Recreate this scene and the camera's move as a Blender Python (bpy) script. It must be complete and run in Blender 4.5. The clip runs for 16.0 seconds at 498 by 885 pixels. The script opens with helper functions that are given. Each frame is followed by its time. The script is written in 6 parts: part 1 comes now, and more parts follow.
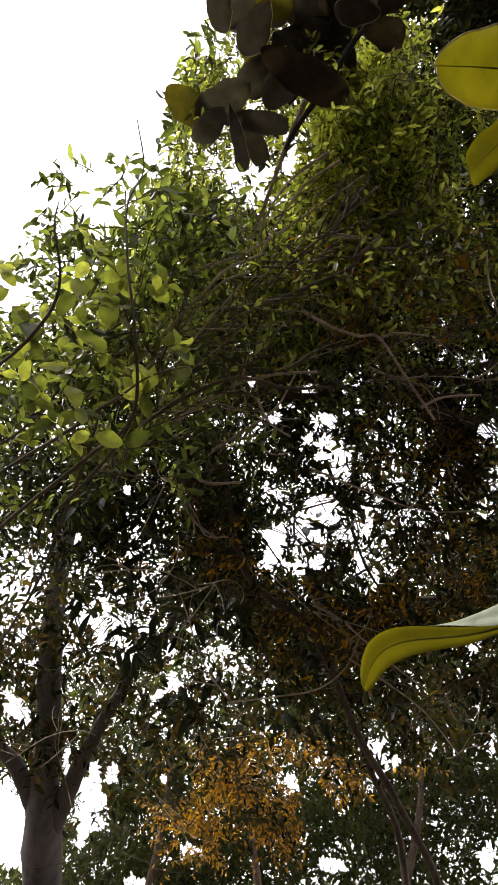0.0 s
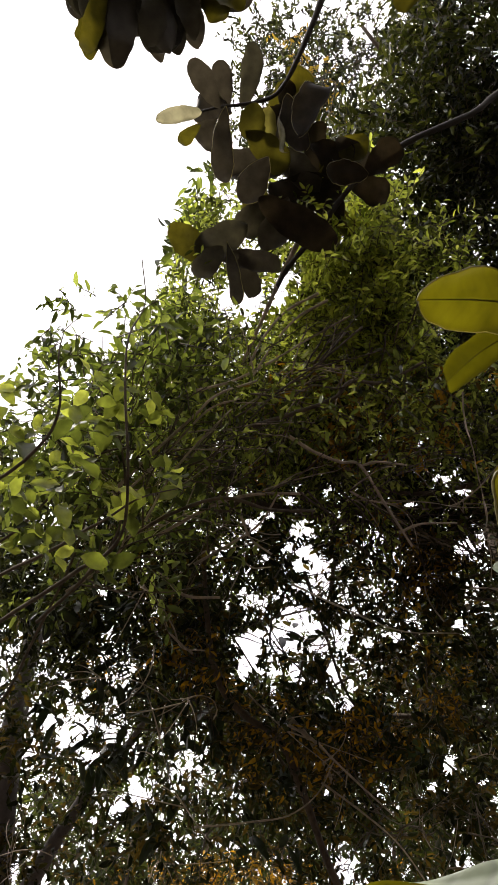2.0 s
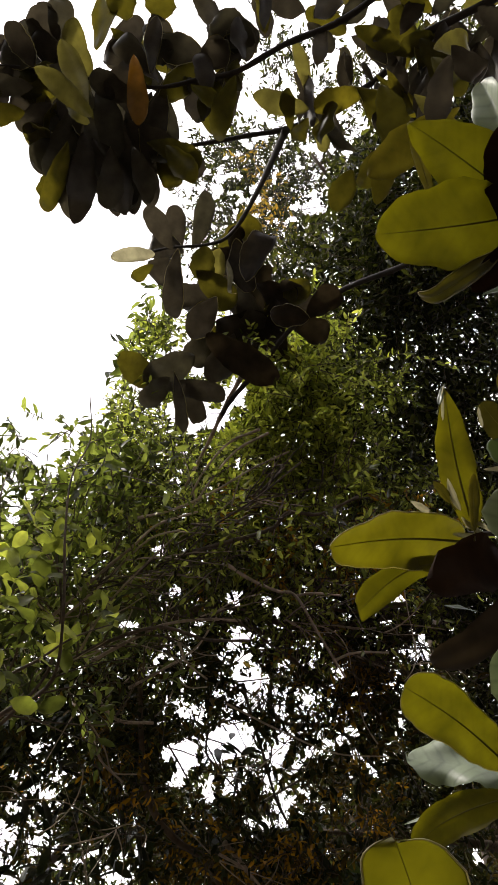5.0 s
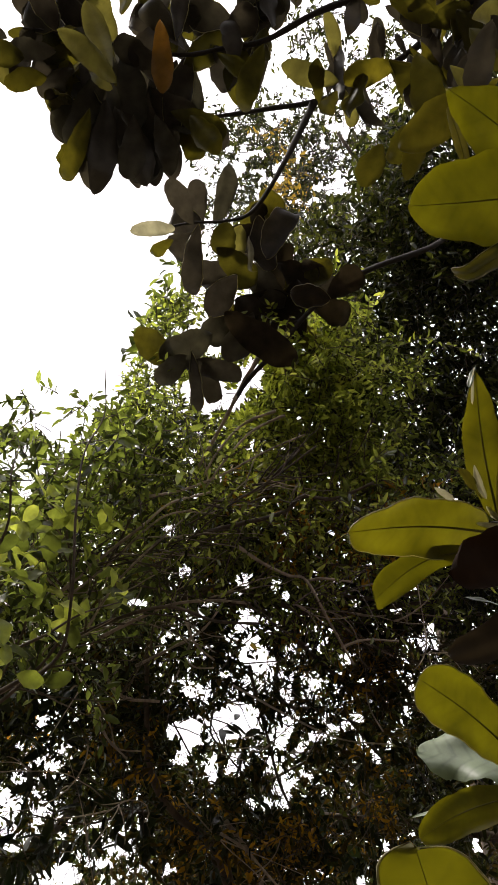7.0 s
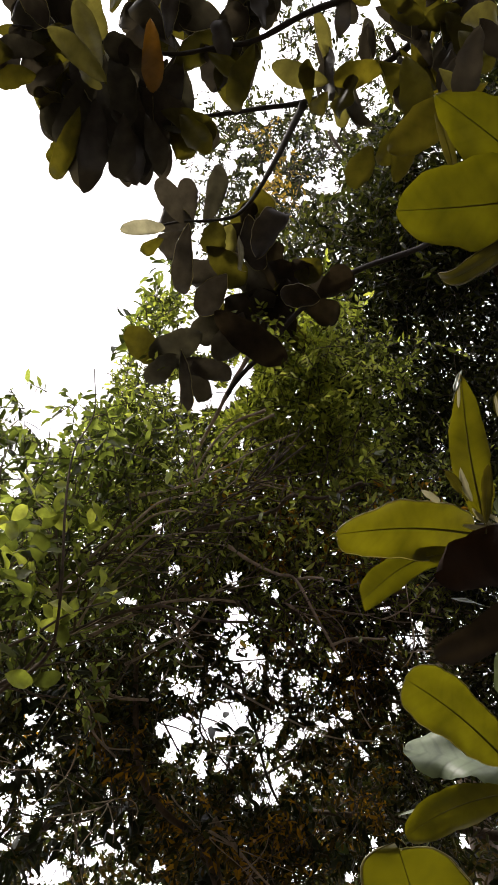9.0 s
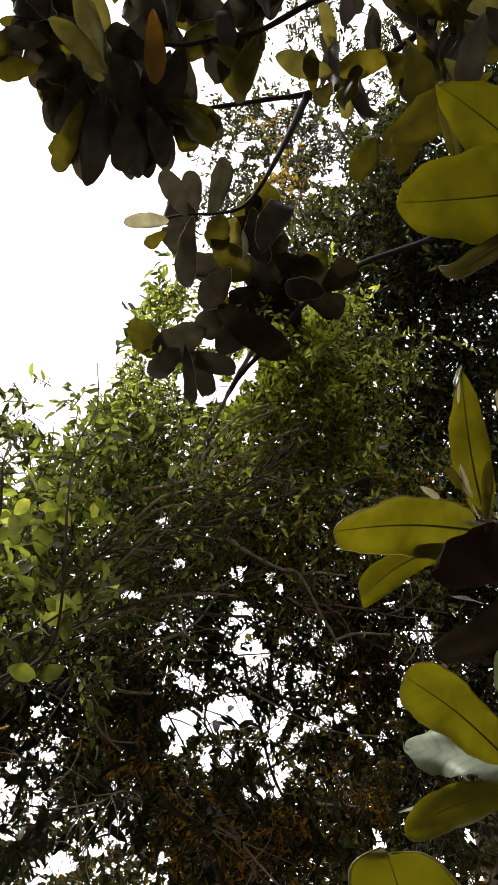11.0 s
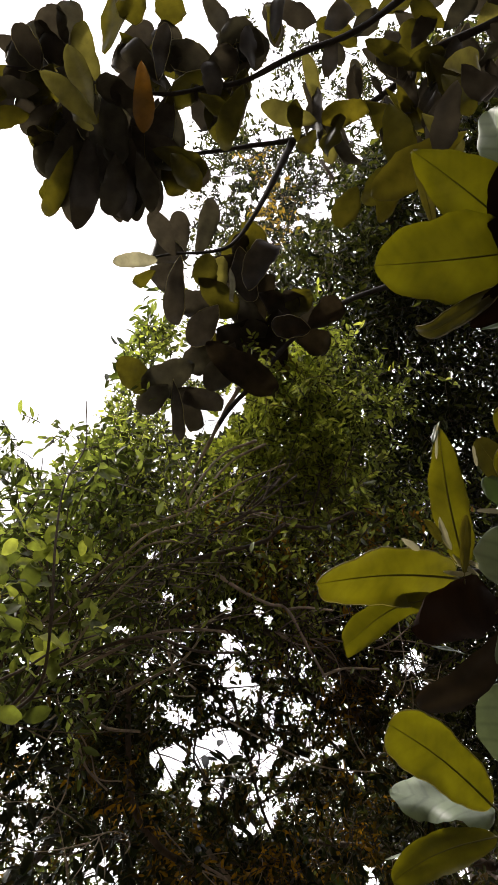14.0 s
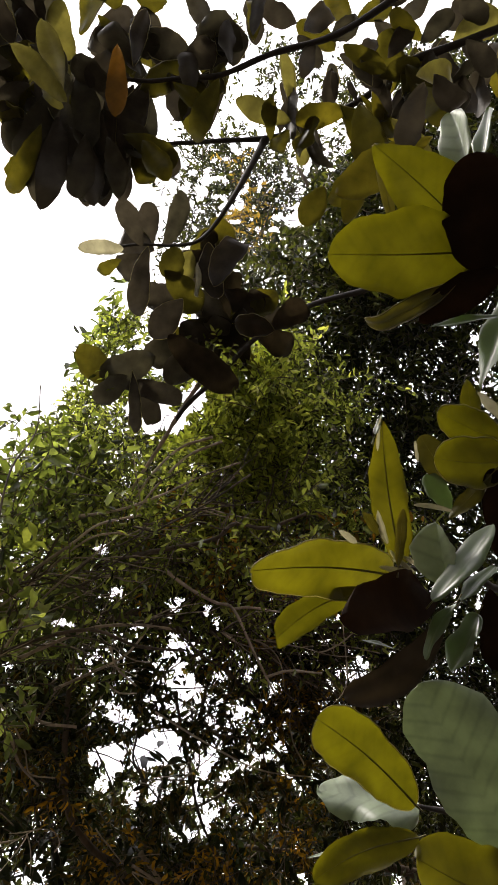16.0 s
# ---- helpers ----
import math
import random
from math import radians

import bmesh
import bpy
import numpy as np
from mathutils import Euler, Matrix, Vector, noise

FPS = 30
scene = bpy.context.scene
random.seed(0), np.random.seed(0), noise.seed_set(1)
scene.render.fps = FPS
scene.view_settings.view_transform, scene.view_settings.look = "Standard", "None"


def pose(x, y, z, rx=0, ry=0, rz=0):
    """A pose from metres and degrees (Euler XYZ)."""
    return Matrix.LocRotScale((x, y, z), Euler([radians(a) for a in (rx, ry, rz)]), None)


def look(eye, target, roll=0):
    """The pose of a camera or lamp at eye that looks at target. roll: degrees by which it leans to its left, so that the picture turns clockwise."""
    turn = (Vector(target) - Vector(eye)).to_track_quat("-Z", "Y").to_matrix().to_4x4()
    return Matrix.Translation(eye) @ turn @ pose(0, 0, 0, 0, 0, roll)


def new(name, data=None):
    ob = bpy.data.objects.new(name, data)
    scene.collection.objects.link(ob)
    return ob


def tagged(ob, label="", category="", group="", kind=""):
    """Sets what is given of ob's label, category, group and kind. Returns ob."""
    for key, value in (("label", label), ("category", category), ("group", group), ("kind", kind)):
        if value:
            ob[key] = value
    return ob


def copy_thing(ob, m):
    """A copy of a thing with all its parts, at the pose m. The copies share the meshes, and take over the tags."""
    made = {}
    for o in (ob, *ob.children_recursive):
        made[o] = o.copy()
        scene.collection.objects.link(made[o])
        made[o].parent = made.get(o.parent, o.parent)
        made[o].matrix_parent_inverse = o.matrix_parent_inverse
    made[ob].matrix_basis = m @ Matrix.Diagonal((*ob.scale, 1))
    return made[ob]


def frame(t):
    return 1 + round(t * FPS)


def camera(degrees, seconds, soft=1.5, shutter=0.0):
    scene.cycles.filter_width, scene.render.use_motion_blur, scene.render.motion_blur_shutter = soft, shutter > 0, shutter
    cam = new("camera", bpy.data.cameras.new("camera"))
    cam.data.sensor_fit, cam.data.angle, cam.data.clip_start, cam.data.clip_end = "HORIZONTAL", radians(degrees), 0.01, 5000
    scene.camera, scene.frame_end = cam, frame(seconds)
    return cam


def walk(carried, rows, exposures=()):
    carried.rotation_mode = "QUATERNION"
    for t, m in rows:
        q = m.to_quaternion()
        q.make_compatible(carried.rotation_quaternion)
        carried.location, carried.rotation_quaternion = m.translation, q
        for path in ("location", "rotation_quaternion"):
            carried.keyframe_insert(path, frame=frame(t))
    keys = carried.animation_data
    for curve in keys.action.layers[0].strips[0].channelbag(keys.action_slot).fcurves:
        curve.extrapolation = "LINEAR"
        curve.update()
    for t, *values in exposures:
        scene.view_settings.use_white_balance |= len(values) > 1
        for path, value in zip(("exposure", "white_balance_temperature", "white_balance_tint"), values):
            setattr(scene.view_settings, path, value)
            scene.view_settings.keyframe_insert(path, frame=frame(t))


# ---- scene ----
# ---- camera ----
cam = camera(41.0, 16.0, soft=0.8)
PATH = [
    (0, 0.000, 0.000, 1.500, 0.00, 35.00, -0.00),
    (0.5, -0.011, -0.054, 1.533, -0.08, 39.85, 0.45),
    (1, -0.020, -0.114, 1.552, -0.99, 43.22, 0.88),
    (1.5, -0.022, -0.127, 1.564, -2.79, 44.05, 1.05),
    (2, -0.021, -0.109, 1.546, -2.24, 42.46, 1.17),
    (2.5, -0.031, -0.122, 1.553, -2.41, 43.58, 1.54),
    (3, -0.031, -0.194, 1.578, -3.57, 46.65, 1.32),
    (3.5, -0.016, -0.271, 1.628, -6.58, 48.81, -0.30),
    (4, -0.006, -0.280, 1.661, -8.15, 48.92, -1.30),
    (4.2, -0.013, -0.306, 1.639, -8.40, 49.08, -1.75),
    (6.3, -0.003, -0.273, 1.659, -7.77, 46.73, 0.04),
    (6.5, -0.006, -0.277, 1.662, -6.96, 46.79, 0.67),
    (7, -0.012, -0.269, 1.661, -6.75, 46.85, 1.77),
    (7.5, -0.007, -0.270, 1.662, -7.57, 47.34, 1.58),
    (8, -0.012, -0.270, 1.664, -7.55, 47.25, 1.71),
    (8.5, -0.020, -0.279, 1.659, -7.15, 47.48, 1.72),
    (8.7, -0.017, -0.278, 1.660, -8.02, 46.95, 0.97),
    (11, 0.001, -0.275, 1.669, -7.09, 46.09, 1.77),
    (11.5, -0.002, -0.276, 1.674, -6.26, 46.32, 1.56),
    (12, -0.005, -0.281, 1.673, -6.26, 46.86, 1.52),
    (12.5, -0.008, -0.296, 1.676, -6.38, 47.54, 1.68),
    (13, -0.014, -0.309, 1.680, -6.17, 47.96, 2.00),
    (13.5, -0.009, -0.312, 1.677, -7.08, 47.97, 1.29),
    (14, 0.001, -0.315, 1.679, -8.35, 48.23, 0.59),
    (14.5, -0.006, -0.310, 1.668, -9.05, 48.22, 0.99),
    (15, -0.005, -0.307, 1.667, -9.05, 48.17, 0.71),
    (15.5, 0.001, -0.300, 1.670, -9.23, 48.15, 0.39),
    (16, 0.033, -0.292, 1.671, -12.97, 48.76, 0.58),
]


def held(x, y, z, yaw, pitch, roll):
    """A hand-held camera: turned by yaw, tipped up by pitch, then rolled about its own axis."""
    return pose(x, y, z, 90 + pitch, 0, yaw) @ pose(0, 0, 0, 0, 0, roll)


walk(cam, [(t, held(*p)) for t, *p in PATH], exposures=[(0.0, 0.36, 6650, 14), (1.0, 0.38, 6650, 13), (1.5, 0.19, 6650, 13), (2.5, 0.2, 6650, 13), (3.5, 0.14, 6650, 13), (15.5, 0.16, 6650, 13), (16.0, 0.38, 6650, 13)])

# ---- sky and sun: a bright overcast day ----
SUN_TURN, SUN_HEIGHT = radians(-78), radians(56)
world = bpy.data.worlds.new("sky")
scene.world = world
world.use_nodes = True
wn, wl = world.node_tree.nodes, world.node_tree.links
sky = wn.new("ShaderNodeTexSky")
sky.sky_type, sky.sun_disc = "NISHITA", False
sky.sun_elevation, sky.sun_rotation = SUN_HEIGHT, SUN_TURN
sky.air_density, sky.dust_density = 1.0, 4.0
cloud = wn.new("ShaderNodeTexNoise")
cloud.inputs["Scale"].default_value, cloud.inputs["Detail"].default_value = 2.2, 5.0
tone = wn.new("ShaderNodeValToRGB")
tone.color_ramp.elements[0].color = (9.9, 9.8, 10.5, 1)
tone.color_ramp.elements[1].color = (14.8, 14.2, 14.4, 1)
veil = wn.new("ShaderNodeMixRGB")
veil.inputs["Fac"].default_value = 0.86
back = wn["Background"]
back.inputs["Strength"].default_value = 0.18
wl.new(cloud.outputs["Fac"], tone.inputs["Fac"])
wl.new(sky.outputs["Color"], veil.inputs["Color1"])
wl.new(tone.outputs["Color"], veil.inputs["Color2"])
wl.new(veil.outputs["Color"], back.inputs["Color"])

sun = new("sun", bpy.data.lights.new("sun", "SUN"))
sun.data.energy, sun.data.angle, sun.data.color = 4.0, radians(14), (1.0, 0.96, 0.88)
aim = Vector((math.sin(SUN_TURN) * math.cos(SUN_HEIGHT), math.cos(SUN_TURN) * math.cos(SUN_HEIGHT), math.sin(SUN_HEIGHT)))
sun.matrix_world = look(aim * 40, (0, 0, 0))


# ---- materials ----
def nodes_of(name):
    m = bpy.data.materials.new(name)
    m.use_nodes = True
    n, l = m.node_tree.nodes, m.node_tree.links
    return m, n, l, n["Principled BSDF"], n["Material Output"]


def ramp_of(n, colours):
    r = n.new("ShaderNodeValToRGB")
    el = r.color_ramp.elements
    while len(el) < len(colours):
        el.new(0.5)
    for i, c in enumerate(colours):
        el[i].position, el[i].color = i / (len(colours) - 1), (*c, 1)
    return r


def leaf_material(name, colours, through_colour, thin=0.4, rough=0.45, island=True, blotch=30.0, sheen=0.5, relief=0.15, veins=0.0):
    """A leaf: coloured by chance leaf by leaf, blotched, partly letting light through."""
    m, n, l, b, out = nodes_of(name)
    pick = n.new("ShaderNodeNewGeometry" if island else "ShaderNodeObjectInfo")
    ramp = ramp_of(n, colours)
    l.new(pick.outputs["Random Per Island" if island else "Random"], ramp.inputs["Fac"])
    tex = n.new("ShaderNodeTexCoord")
    spots = n.new("ShaderNodeTexNoise")
    spots.inputs["Scale"].default_value, spots.inputs["Detail"].default_value = blotch, 6.0
    l.new(tex.outputs["Object"], spots.inputs["Vector"])
    shade = n.new("ShaderNodeMapRange")
    shade.inputs["From Min"].default_value, shade.inputs["From Max"].default_value = 0.3, 0.7
    shade.inputs["To Min"].default_value, shade.inputs["To Max"].default_value = 0.65, 1.3
    l.new(spots.outputs["Fac"], shade.inputs["Value"])
    height = spots.outputs["Fac"]
    if veins:
        axes = n.new("ShaderNodeSeparateXYZ")
        l.new(tex.outputs["Object"], axes.inputs["Vector"])
        away, slant, wave, ridge, sharp = (n.new("ShaderNodeMath") for _ in range(5))
        away.operation, slant.operation, wave.operation, ridge.operation, sharp.operation = "ABSOLUTE", "MULTIPLY_ADD", "MULTIPLY_ADD", "SINE", "POWER"
        l.new(axes.outputs["Y"], away.inputs[0])
        slant.inputs[1].default_value = -0.75
        l.new(away.outputs["Value"], slant.inputs[0])
        l.new(axes.outputs["X"], slant.inputs[2])
        wave.inputs[1].default_value = 270.0
        l.new(slant.outputs["Value"], wave.inputs[0])
        l.new(spots.outputs["Fac"], wave.inputs[2])
        l.new(wave.outputs["Value"], ridge.inputs[0])
        soft = n.new("ShaderNodeMapRange")
        soft.inputs["From Min"].default_value, soft.inputs["From Max"].default_value = -1.0, 1.0
        l.new(ridge.outputs["Value"], soft.inputs["Value"])
        sharp.inputs[1].default_value = 5.0
        l.new(soft.outputs["Result"], sharp.inputs[0])
        both = n.new("ShaderNodeMath")
        both.operation = "MULTIPLY_ADD"
        both.inputs[1].default_value = -veins
        l.new(sharp.outputs["Value"], both.inputs[0])
        l.new(spots.outputs["Fac"], both.inputs[2])
        height = both.outputs["Value"]
        l.new(height, shade.inputs["Value"])
    mul = n.new("ShaderNodeVectorMath")
    mul.operation = "SCALE"
    l.new(ramp.outputs["Color"], mul.inputs[0])
    l.new(shade.outputs["Result"], mul.inputs["Scale"])
    l.new(mul.outputs["Vector"], b.inputs["Base Color"])
    b.inputs["Roughness"].default_value, b.inputs["Specular IOR Level"].default_value = rough, sheen
    glow = n.new("ShaderNodeBsdfTranslucent")
    tint = n.new("ShaderNodeVectorMath")
    tint.operation = "MULTIPLY"
    tint.inputs[1].default_value = through_colour
    l.new(mul.outputs["Vector"], tint.inputs[0])
    l.new(tint.outputs["Vector"], glow.inputs["Color"])
    mix = n.new("ShaderNodeMixShader")
    mix.inputs["Fac"].default_value = thin
    l.new(b.outputs["BSDF"], mix.inputs[1])
    l.new(glow.outputs["BSDF"], mix.inputs[2])
    l.new(mix.outputs["Shader"], out.inputs["Surface"])
    if relief:
        bump = n.new("ShaderNodeBump")
        bump.inputs["Strength"].default_value, bump.inputs["Distance"].default_value = relief, 0.002
        l.new(height, bump.inputs["Height"])
        l.new(bump.outputs["Normal"], b.inputs["Normal"])
    return m


def bark_material(name, dark, light, scale=14.0, depth=0.004):
    m, n, l, b, out = nodes_of(name)
    tex = n.new("ShaderNodeTexCoord")
    stretch = n.new("ShaderNodeMapping")
    stretch.inputs["Scale"].default_value = (1.0, 1.0, 0.3)
    l.new(tex.outputs["Object"], stretch.inputs["Vector"])
    grain = n.new("ShaderNodeTexNoise")
    grain.inputs["Scale"].default_value, grain.inputs["Detail"].default_value, grain.inputs["Roughness"].default_value = scale, 8.0, 0.7
    l.new(stretch.outputs["Vector"], grain.inputs["Vector"])
    patch = n.new("ShaderNodeTexNoise")
    patch.inputs["Scale"].default_value = scale * 0.2
    l.new(tex.outputs["Object"], patch.inputs["Vector"])
    add = n.new("ShaderNodeMath")
    add.operation = "MULTIPLY_ADD"
    add.inputs[1].default_value = 0.6
    l.new(patch.outputs["Fac"], add.inputs[0])
    l.new(grain.outputs["Fac"], add.inputs[2])
    ramp = ramp_of(n, [dark, light])
    ramp.color_ramp.elements[0].position, ramp.color_ramp.elements[1].position = 0.55, 1.05
    l.new(add.outputs["Value"], ramp.inputs["Fac"])
    l.new(ramp.outputs["Color"], b.inputs["Base Color"])
    b.inputs["Roughness"].default_value = 0.85
    bump = n.new("ShaderNodeBump")
    bump.inputs["Strength"].default_value, bump.inputs["Distance"].default_value = 0.8, depth
    l.new(grain.outputs["Fac"], bump.inputs["Height"])
    l.new(bump.outputs["Normal"], b.inputs["Normal"])
    return m


THROUGH = (2.15, 2.12, 1.0)
GREENS = [(0.010, 0.012, 0.004), (0.044, 0.052, 0.014), (0.105, 0.13, 0.032), (0.20, 0.235, 0.06), (0.38, 0.42, 0.13)]
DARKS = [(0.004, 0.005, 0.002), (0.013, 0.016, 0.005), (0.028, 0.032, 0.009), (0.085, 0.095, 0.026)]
M_EVERGREEN = leaf_material("evergreen_leaf", GREENS, THROUGH, 0.52, 0.26, sheen=0.8)
# darker leaf copy: the shade inside the crowns is put into its colour
M_DARKLEAF = leaf_material("darkened_leaf", DARKS, THROUGH, 0.35, 0.4, sheen=0.25)
M_LAUREL = leaf_material("laurel_leaf", [(0.012, 0.017, 0.008), (0.025, 0.033, 0.012)], (1.6, 1.8, 0.8), 0.2, 0.4, False, sheen=0.35)
M_SHRUB = leaf_material("shrub_leaf", [(0.04, 0.05, 0.014), (0.09, 0.108, 0.026), (0.165, 0.19, 0.045), (0.30, 0.33, 0.09)], THROUGH, 0.5, island=False, sheen=0.4)
M_SPRAY = leaf_material("spray_leaf", [(0.012, 0.016, 0.006), (0.038, 0.05, 0.014), (0.092, 0.118, 0.032), (0.20, 0.24, 0.08)], THROUGH, 0.5, 0.35, sheen=0.5)
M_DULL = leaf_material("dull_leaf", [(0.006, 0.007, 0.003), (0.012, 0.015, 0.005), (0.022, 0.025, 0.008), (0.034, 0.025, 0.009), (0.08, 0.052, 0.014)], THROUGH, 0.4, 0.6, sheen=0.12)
M_AUTUMN = leaf_material("autumn_leaf", [(0.03, 0.028, 0.009), (0.09, 0.066, 0.014), (0.19, 0.12, 0.015), (0.38, 0.22, 0.018), (0.26, 0.145, 0.014)], (1.7, 1.5, 0.8), 0.55, sheen=0.2)
M_FAR = leaf_material("far_leaf", [(0.018, 0.024, 0.010), (0.035, 0.045, 0.015), (0.065, 0.075, 0.024)], THROUGH, 0.45, 0.6, sheen=0.2)
M_THIN = leaf_material("magnolia_leaf_thin", [(0.066, 0.060, 0.006), (0.084, 0.076, 0.007), (0.076, 0.066, 0.008)], (1.55, 1.55, 0.35), 0.52, 0.4, False, 18.0, 0.4, veins=0.035)
M_RUST = leaf_material("magnolia_leaf_rusty", [(0.033, 0.027, 0.020), (0.052, 0.044, 0.033), (0.044, 0.040, 0.026)], (1.45, 1.4, 1.1), 0.24, 0.65, False, 25.0, 0.25, veins=0.03)
# brown undersides; the shade they hang in is put into both colours
M_SHADED_FELT = leaf_material("magnolia_leaf_shaded_felt", [(0.010, 0.006, 0.004), (0.016, 0.009, 0.005)], (1.5, 1.1, 0.5), 0.1, 0.9, False, 25.0, 0.05, veins=0.035)
M_SHADED_UMBER = leaf_material("magnolia_leaf_shaded_umber", [(0.020, 0.016, 0.011), (0.030, 0.023, 0.016)], (1.4, 1.25, 0.8), 0.2, 0.7, False, 25.0, 0.15, veins=0.03)
M_PALE_OLIVE = leaf_material("magnolia_leaf_pale_olive", [(0.080, 0.071, 0.022), (0.105, 0.094, 0.034)], (1.5, 1.45, 0.75), 0.5, 0.45, False, 20.0, 0.3, veins=0.035)
M_PALE = leaf_material("magnolia_leaf_pale", [(0.24, 0.225, 0.15), (0.29, 0.275, 0.19)], (1.35, 1.3, 1.05), 0.55, 0.4, False, 20.0, 0.4, veins=0.035)
# the sky's glint along rolled leaf edges is put into this pale colour
M_GLINT_RIM = leaf_material("magnolia_leaf_glint_rim", [(0.15, 0.13, 0.05), (0.24, 0.21, 0.09)], (1.3, 1.25, 0.9), 0.5, 0.3, False, 40.0, 0.7)
M_TOP = leaf_material("magnolia_leaf_glossy", [(0.055, 0.08, 0.036), (0.075, 0.105, 0.05)], (1.5, 1.8, 0.5), 0.22, 0.34, False, 14.0, 0.9, veins=0.03)
M_OLIVE = leaf_material("magnolia_leaf_olive", [(0.04, 0.037, 0.010), (0.06, 0.055, 0.011), (0.08, 0.07, 0.012)], (1.8, 1.65, 0.6), 0.4, 0.5, False, 22.0, 0.25, veins=0.035)
M_BROWNED = leaf_material("magnolia_leaf_withered", [(0.16, 0.08, 0.010), (0.2, 0.10, 0.012)], (1.4, 1.2, 0.5), 0.4, 0.6, False, 22.0, veins=0.035)
# brighter copy of the evergreen leaf, with the lit look in its colour
M_LITLEAF = leaf_material("lit_leaf", [(0.08, 0.10, 0.02), (0.20, 0.235, 0.045), (0.34, 0.38, 0.08), (0.5, 0.53, 0.16)], THROUGH, 0.55, 0.35, sheen=0.5)
M_YELLOW = leaf_material("yellow_leaf", [(0.16, 0.12, 0.03), (0.36, 0.26, 0.06), (0.30, 0.19, 0.03)], (1.5, 1.4, 0.8), 0.55, sheen=0.2)
M_RIB = leaf_material("magnolia_midrib", [(0.07, 0.06, 0.008), (0.09, 0.08, 0.01)], (1.3, 1.2, 0.5), 0.35, 0.5, False, 40.0)
M_BARK = bark_material("grey_bark", (0.05, 0.044, 0.041), (0.16, 0.14, 0.13))
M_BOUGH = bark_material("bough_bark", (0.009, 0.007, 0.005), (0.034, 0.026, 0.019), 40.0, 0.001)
M_TWIG = bark_material("twig_bark", (0.018, 0.013, 0.008), (0.12, 0.085, 0.053), 40.0, 0.001)
# paler twig bark: the sky light on these shoots is in its colour
M_LIT_TWIG = bark_material("lit_twig_bark", (0.11, 0.084, 0.058), (0.45, 0.355, 0.255), 40.0, 0.001)
M_SOIL = bark_material("leaf_litter", (0.018, 0.013, 0.009), (0.07, 0.048, 0.028), 9.0, 0.02)


# ---- building helpers ----
def mesh_of(name, verts, faces, material, smooth=True):
    me = bpy.data.meshes.new(name)
    me.from_pydata(verts.tolist() if isinstance(verts, np.ndarray) else verts, [], faces.tolist() if isinstance(faces, np.ndarray) else faces)
    me.materials.append(material)
    if smooth:
        me.shade_smooth()
    return me


def part(name, me, parent, label=""):
    """One mesh under a thing or a part that stands at the world's origin turn."""
    ob = new(name, me)
    ob.parent = parent
    ob.matrix_parent_inverse = parent.matrix_world.inverted()
    return tagged(ob, label)


def thing(name, place, label, category, group=""):
    ob = new(name)
    ob.empty_display_size = 0.1
    ob.matrix_world = Matrix.Translation(place)
    ob.location = place
    bpy.context.view_layer.update()
    return tagged(ob, label, category, group)


def smooth_line(points, per=6):
    """Catmull-Rom through points."""
    p = np.array(points, float)
    p = np.vstack([2 * p[0] - p[1], p, 2 * p[-1] - p[-2]])
    out = []
    for i in range(1, len(p) - 2):
        for t in np.linspace(0, 1, per, endpoint=False):
            a, b, c, d = p[i - 1:i + 3]
            out.append(0.5 * (2 * b + (c - a) * t + (2 * a - 5 * b + 4 * c - d) * t * t + (3 * b - a - 3 * c + d) * t ** 3))
    out.append(p[-2])
    return np.array(out)


def tubes(lines, radii, sides=5):
    """Tapered tubes along lines (a list of n x 3 arrays); radii: (first, last) of each. Closed at both ends."""
    verts, faces, at = [], [], 0
    turn = np.linspace(0, 2 * np.pi, sides, endpoint=False)
    for line, (r0, r1) in zip(lines, radii):
        n = len(line)
        ahead = np.gradient(line, axis=0)
        ahead /= np.linalg.norm(ahead, axis=1, keepdims=True) + 1e-9
        ref = np.array((0.31, 0.83, 0.46)) if abs(ahead[0] @ (0.31, 0.83, 0.46)) < 0.9 else np.array((1.0, 0.0, 0.0))
        a = np.cross(ahead, ref)
        a /= np.linalg.norm(a, axis=1, keepdims=True) + 1e-9
        b = np.cross(ahead, a)
        r = np.linspace(r0, r1, n)[:, None, None] if np.isscalar(r0) else np.asarray(r0)[:, None, None]
        ring = line[:, None] + r * (np.cos(turn)[None, :, None] * a[:, None] + np.sin(turn)[None, :, None] * b[:, None])
        verts.append(ring.reshape(-1, 3))
        for i in range(n - 1):
            for j in range(sides):
                k = (j + 1) % sides
                faces.append((at + i * sides + j, at + i * sides + k, at + (i + 1) * sides + k, at + (i + 1) * sides + j))
        faces.append(tuple(range(at, at + sides))[::-1])
        faces.append(tuple(range(at + (n - 1) * sides, at + n * sides)))
        at += n * sides
    return np.vstack(verts), faces
# ---- the canopy's plan: directions from where one stands under it ----
# u to the right, v downwards, in steps of 1/1180 of the distance d straight ahead; (441, 784) lies ahead.
STAND = np.array(held(-0.012, -0.269, 1.661, -6.75, 46.85, 1.77))
FORWARD = np.array(held(-0.022, -0.127, 1.564, -2.79, 44.05, 1.05))  # a step forward, and a step more, for lines of sight through the crowns
FIRST = np.array(held(0.0, 0.0, 1.5, 0.0, 35.0, 0.0))


def spot(u, v, d, stand=STAND):
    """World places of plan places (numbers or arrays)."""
    u, v, d = np.broadcast_arrays(*(np.asarray(q, float) for q in (u, v, d)))
    p = np.stack([(u - 441) / 1180 * d, (784 - v) / 1180 * d, -d, np.ones_like(d)], -1)
    return (p @ stand.T)[..., :3]


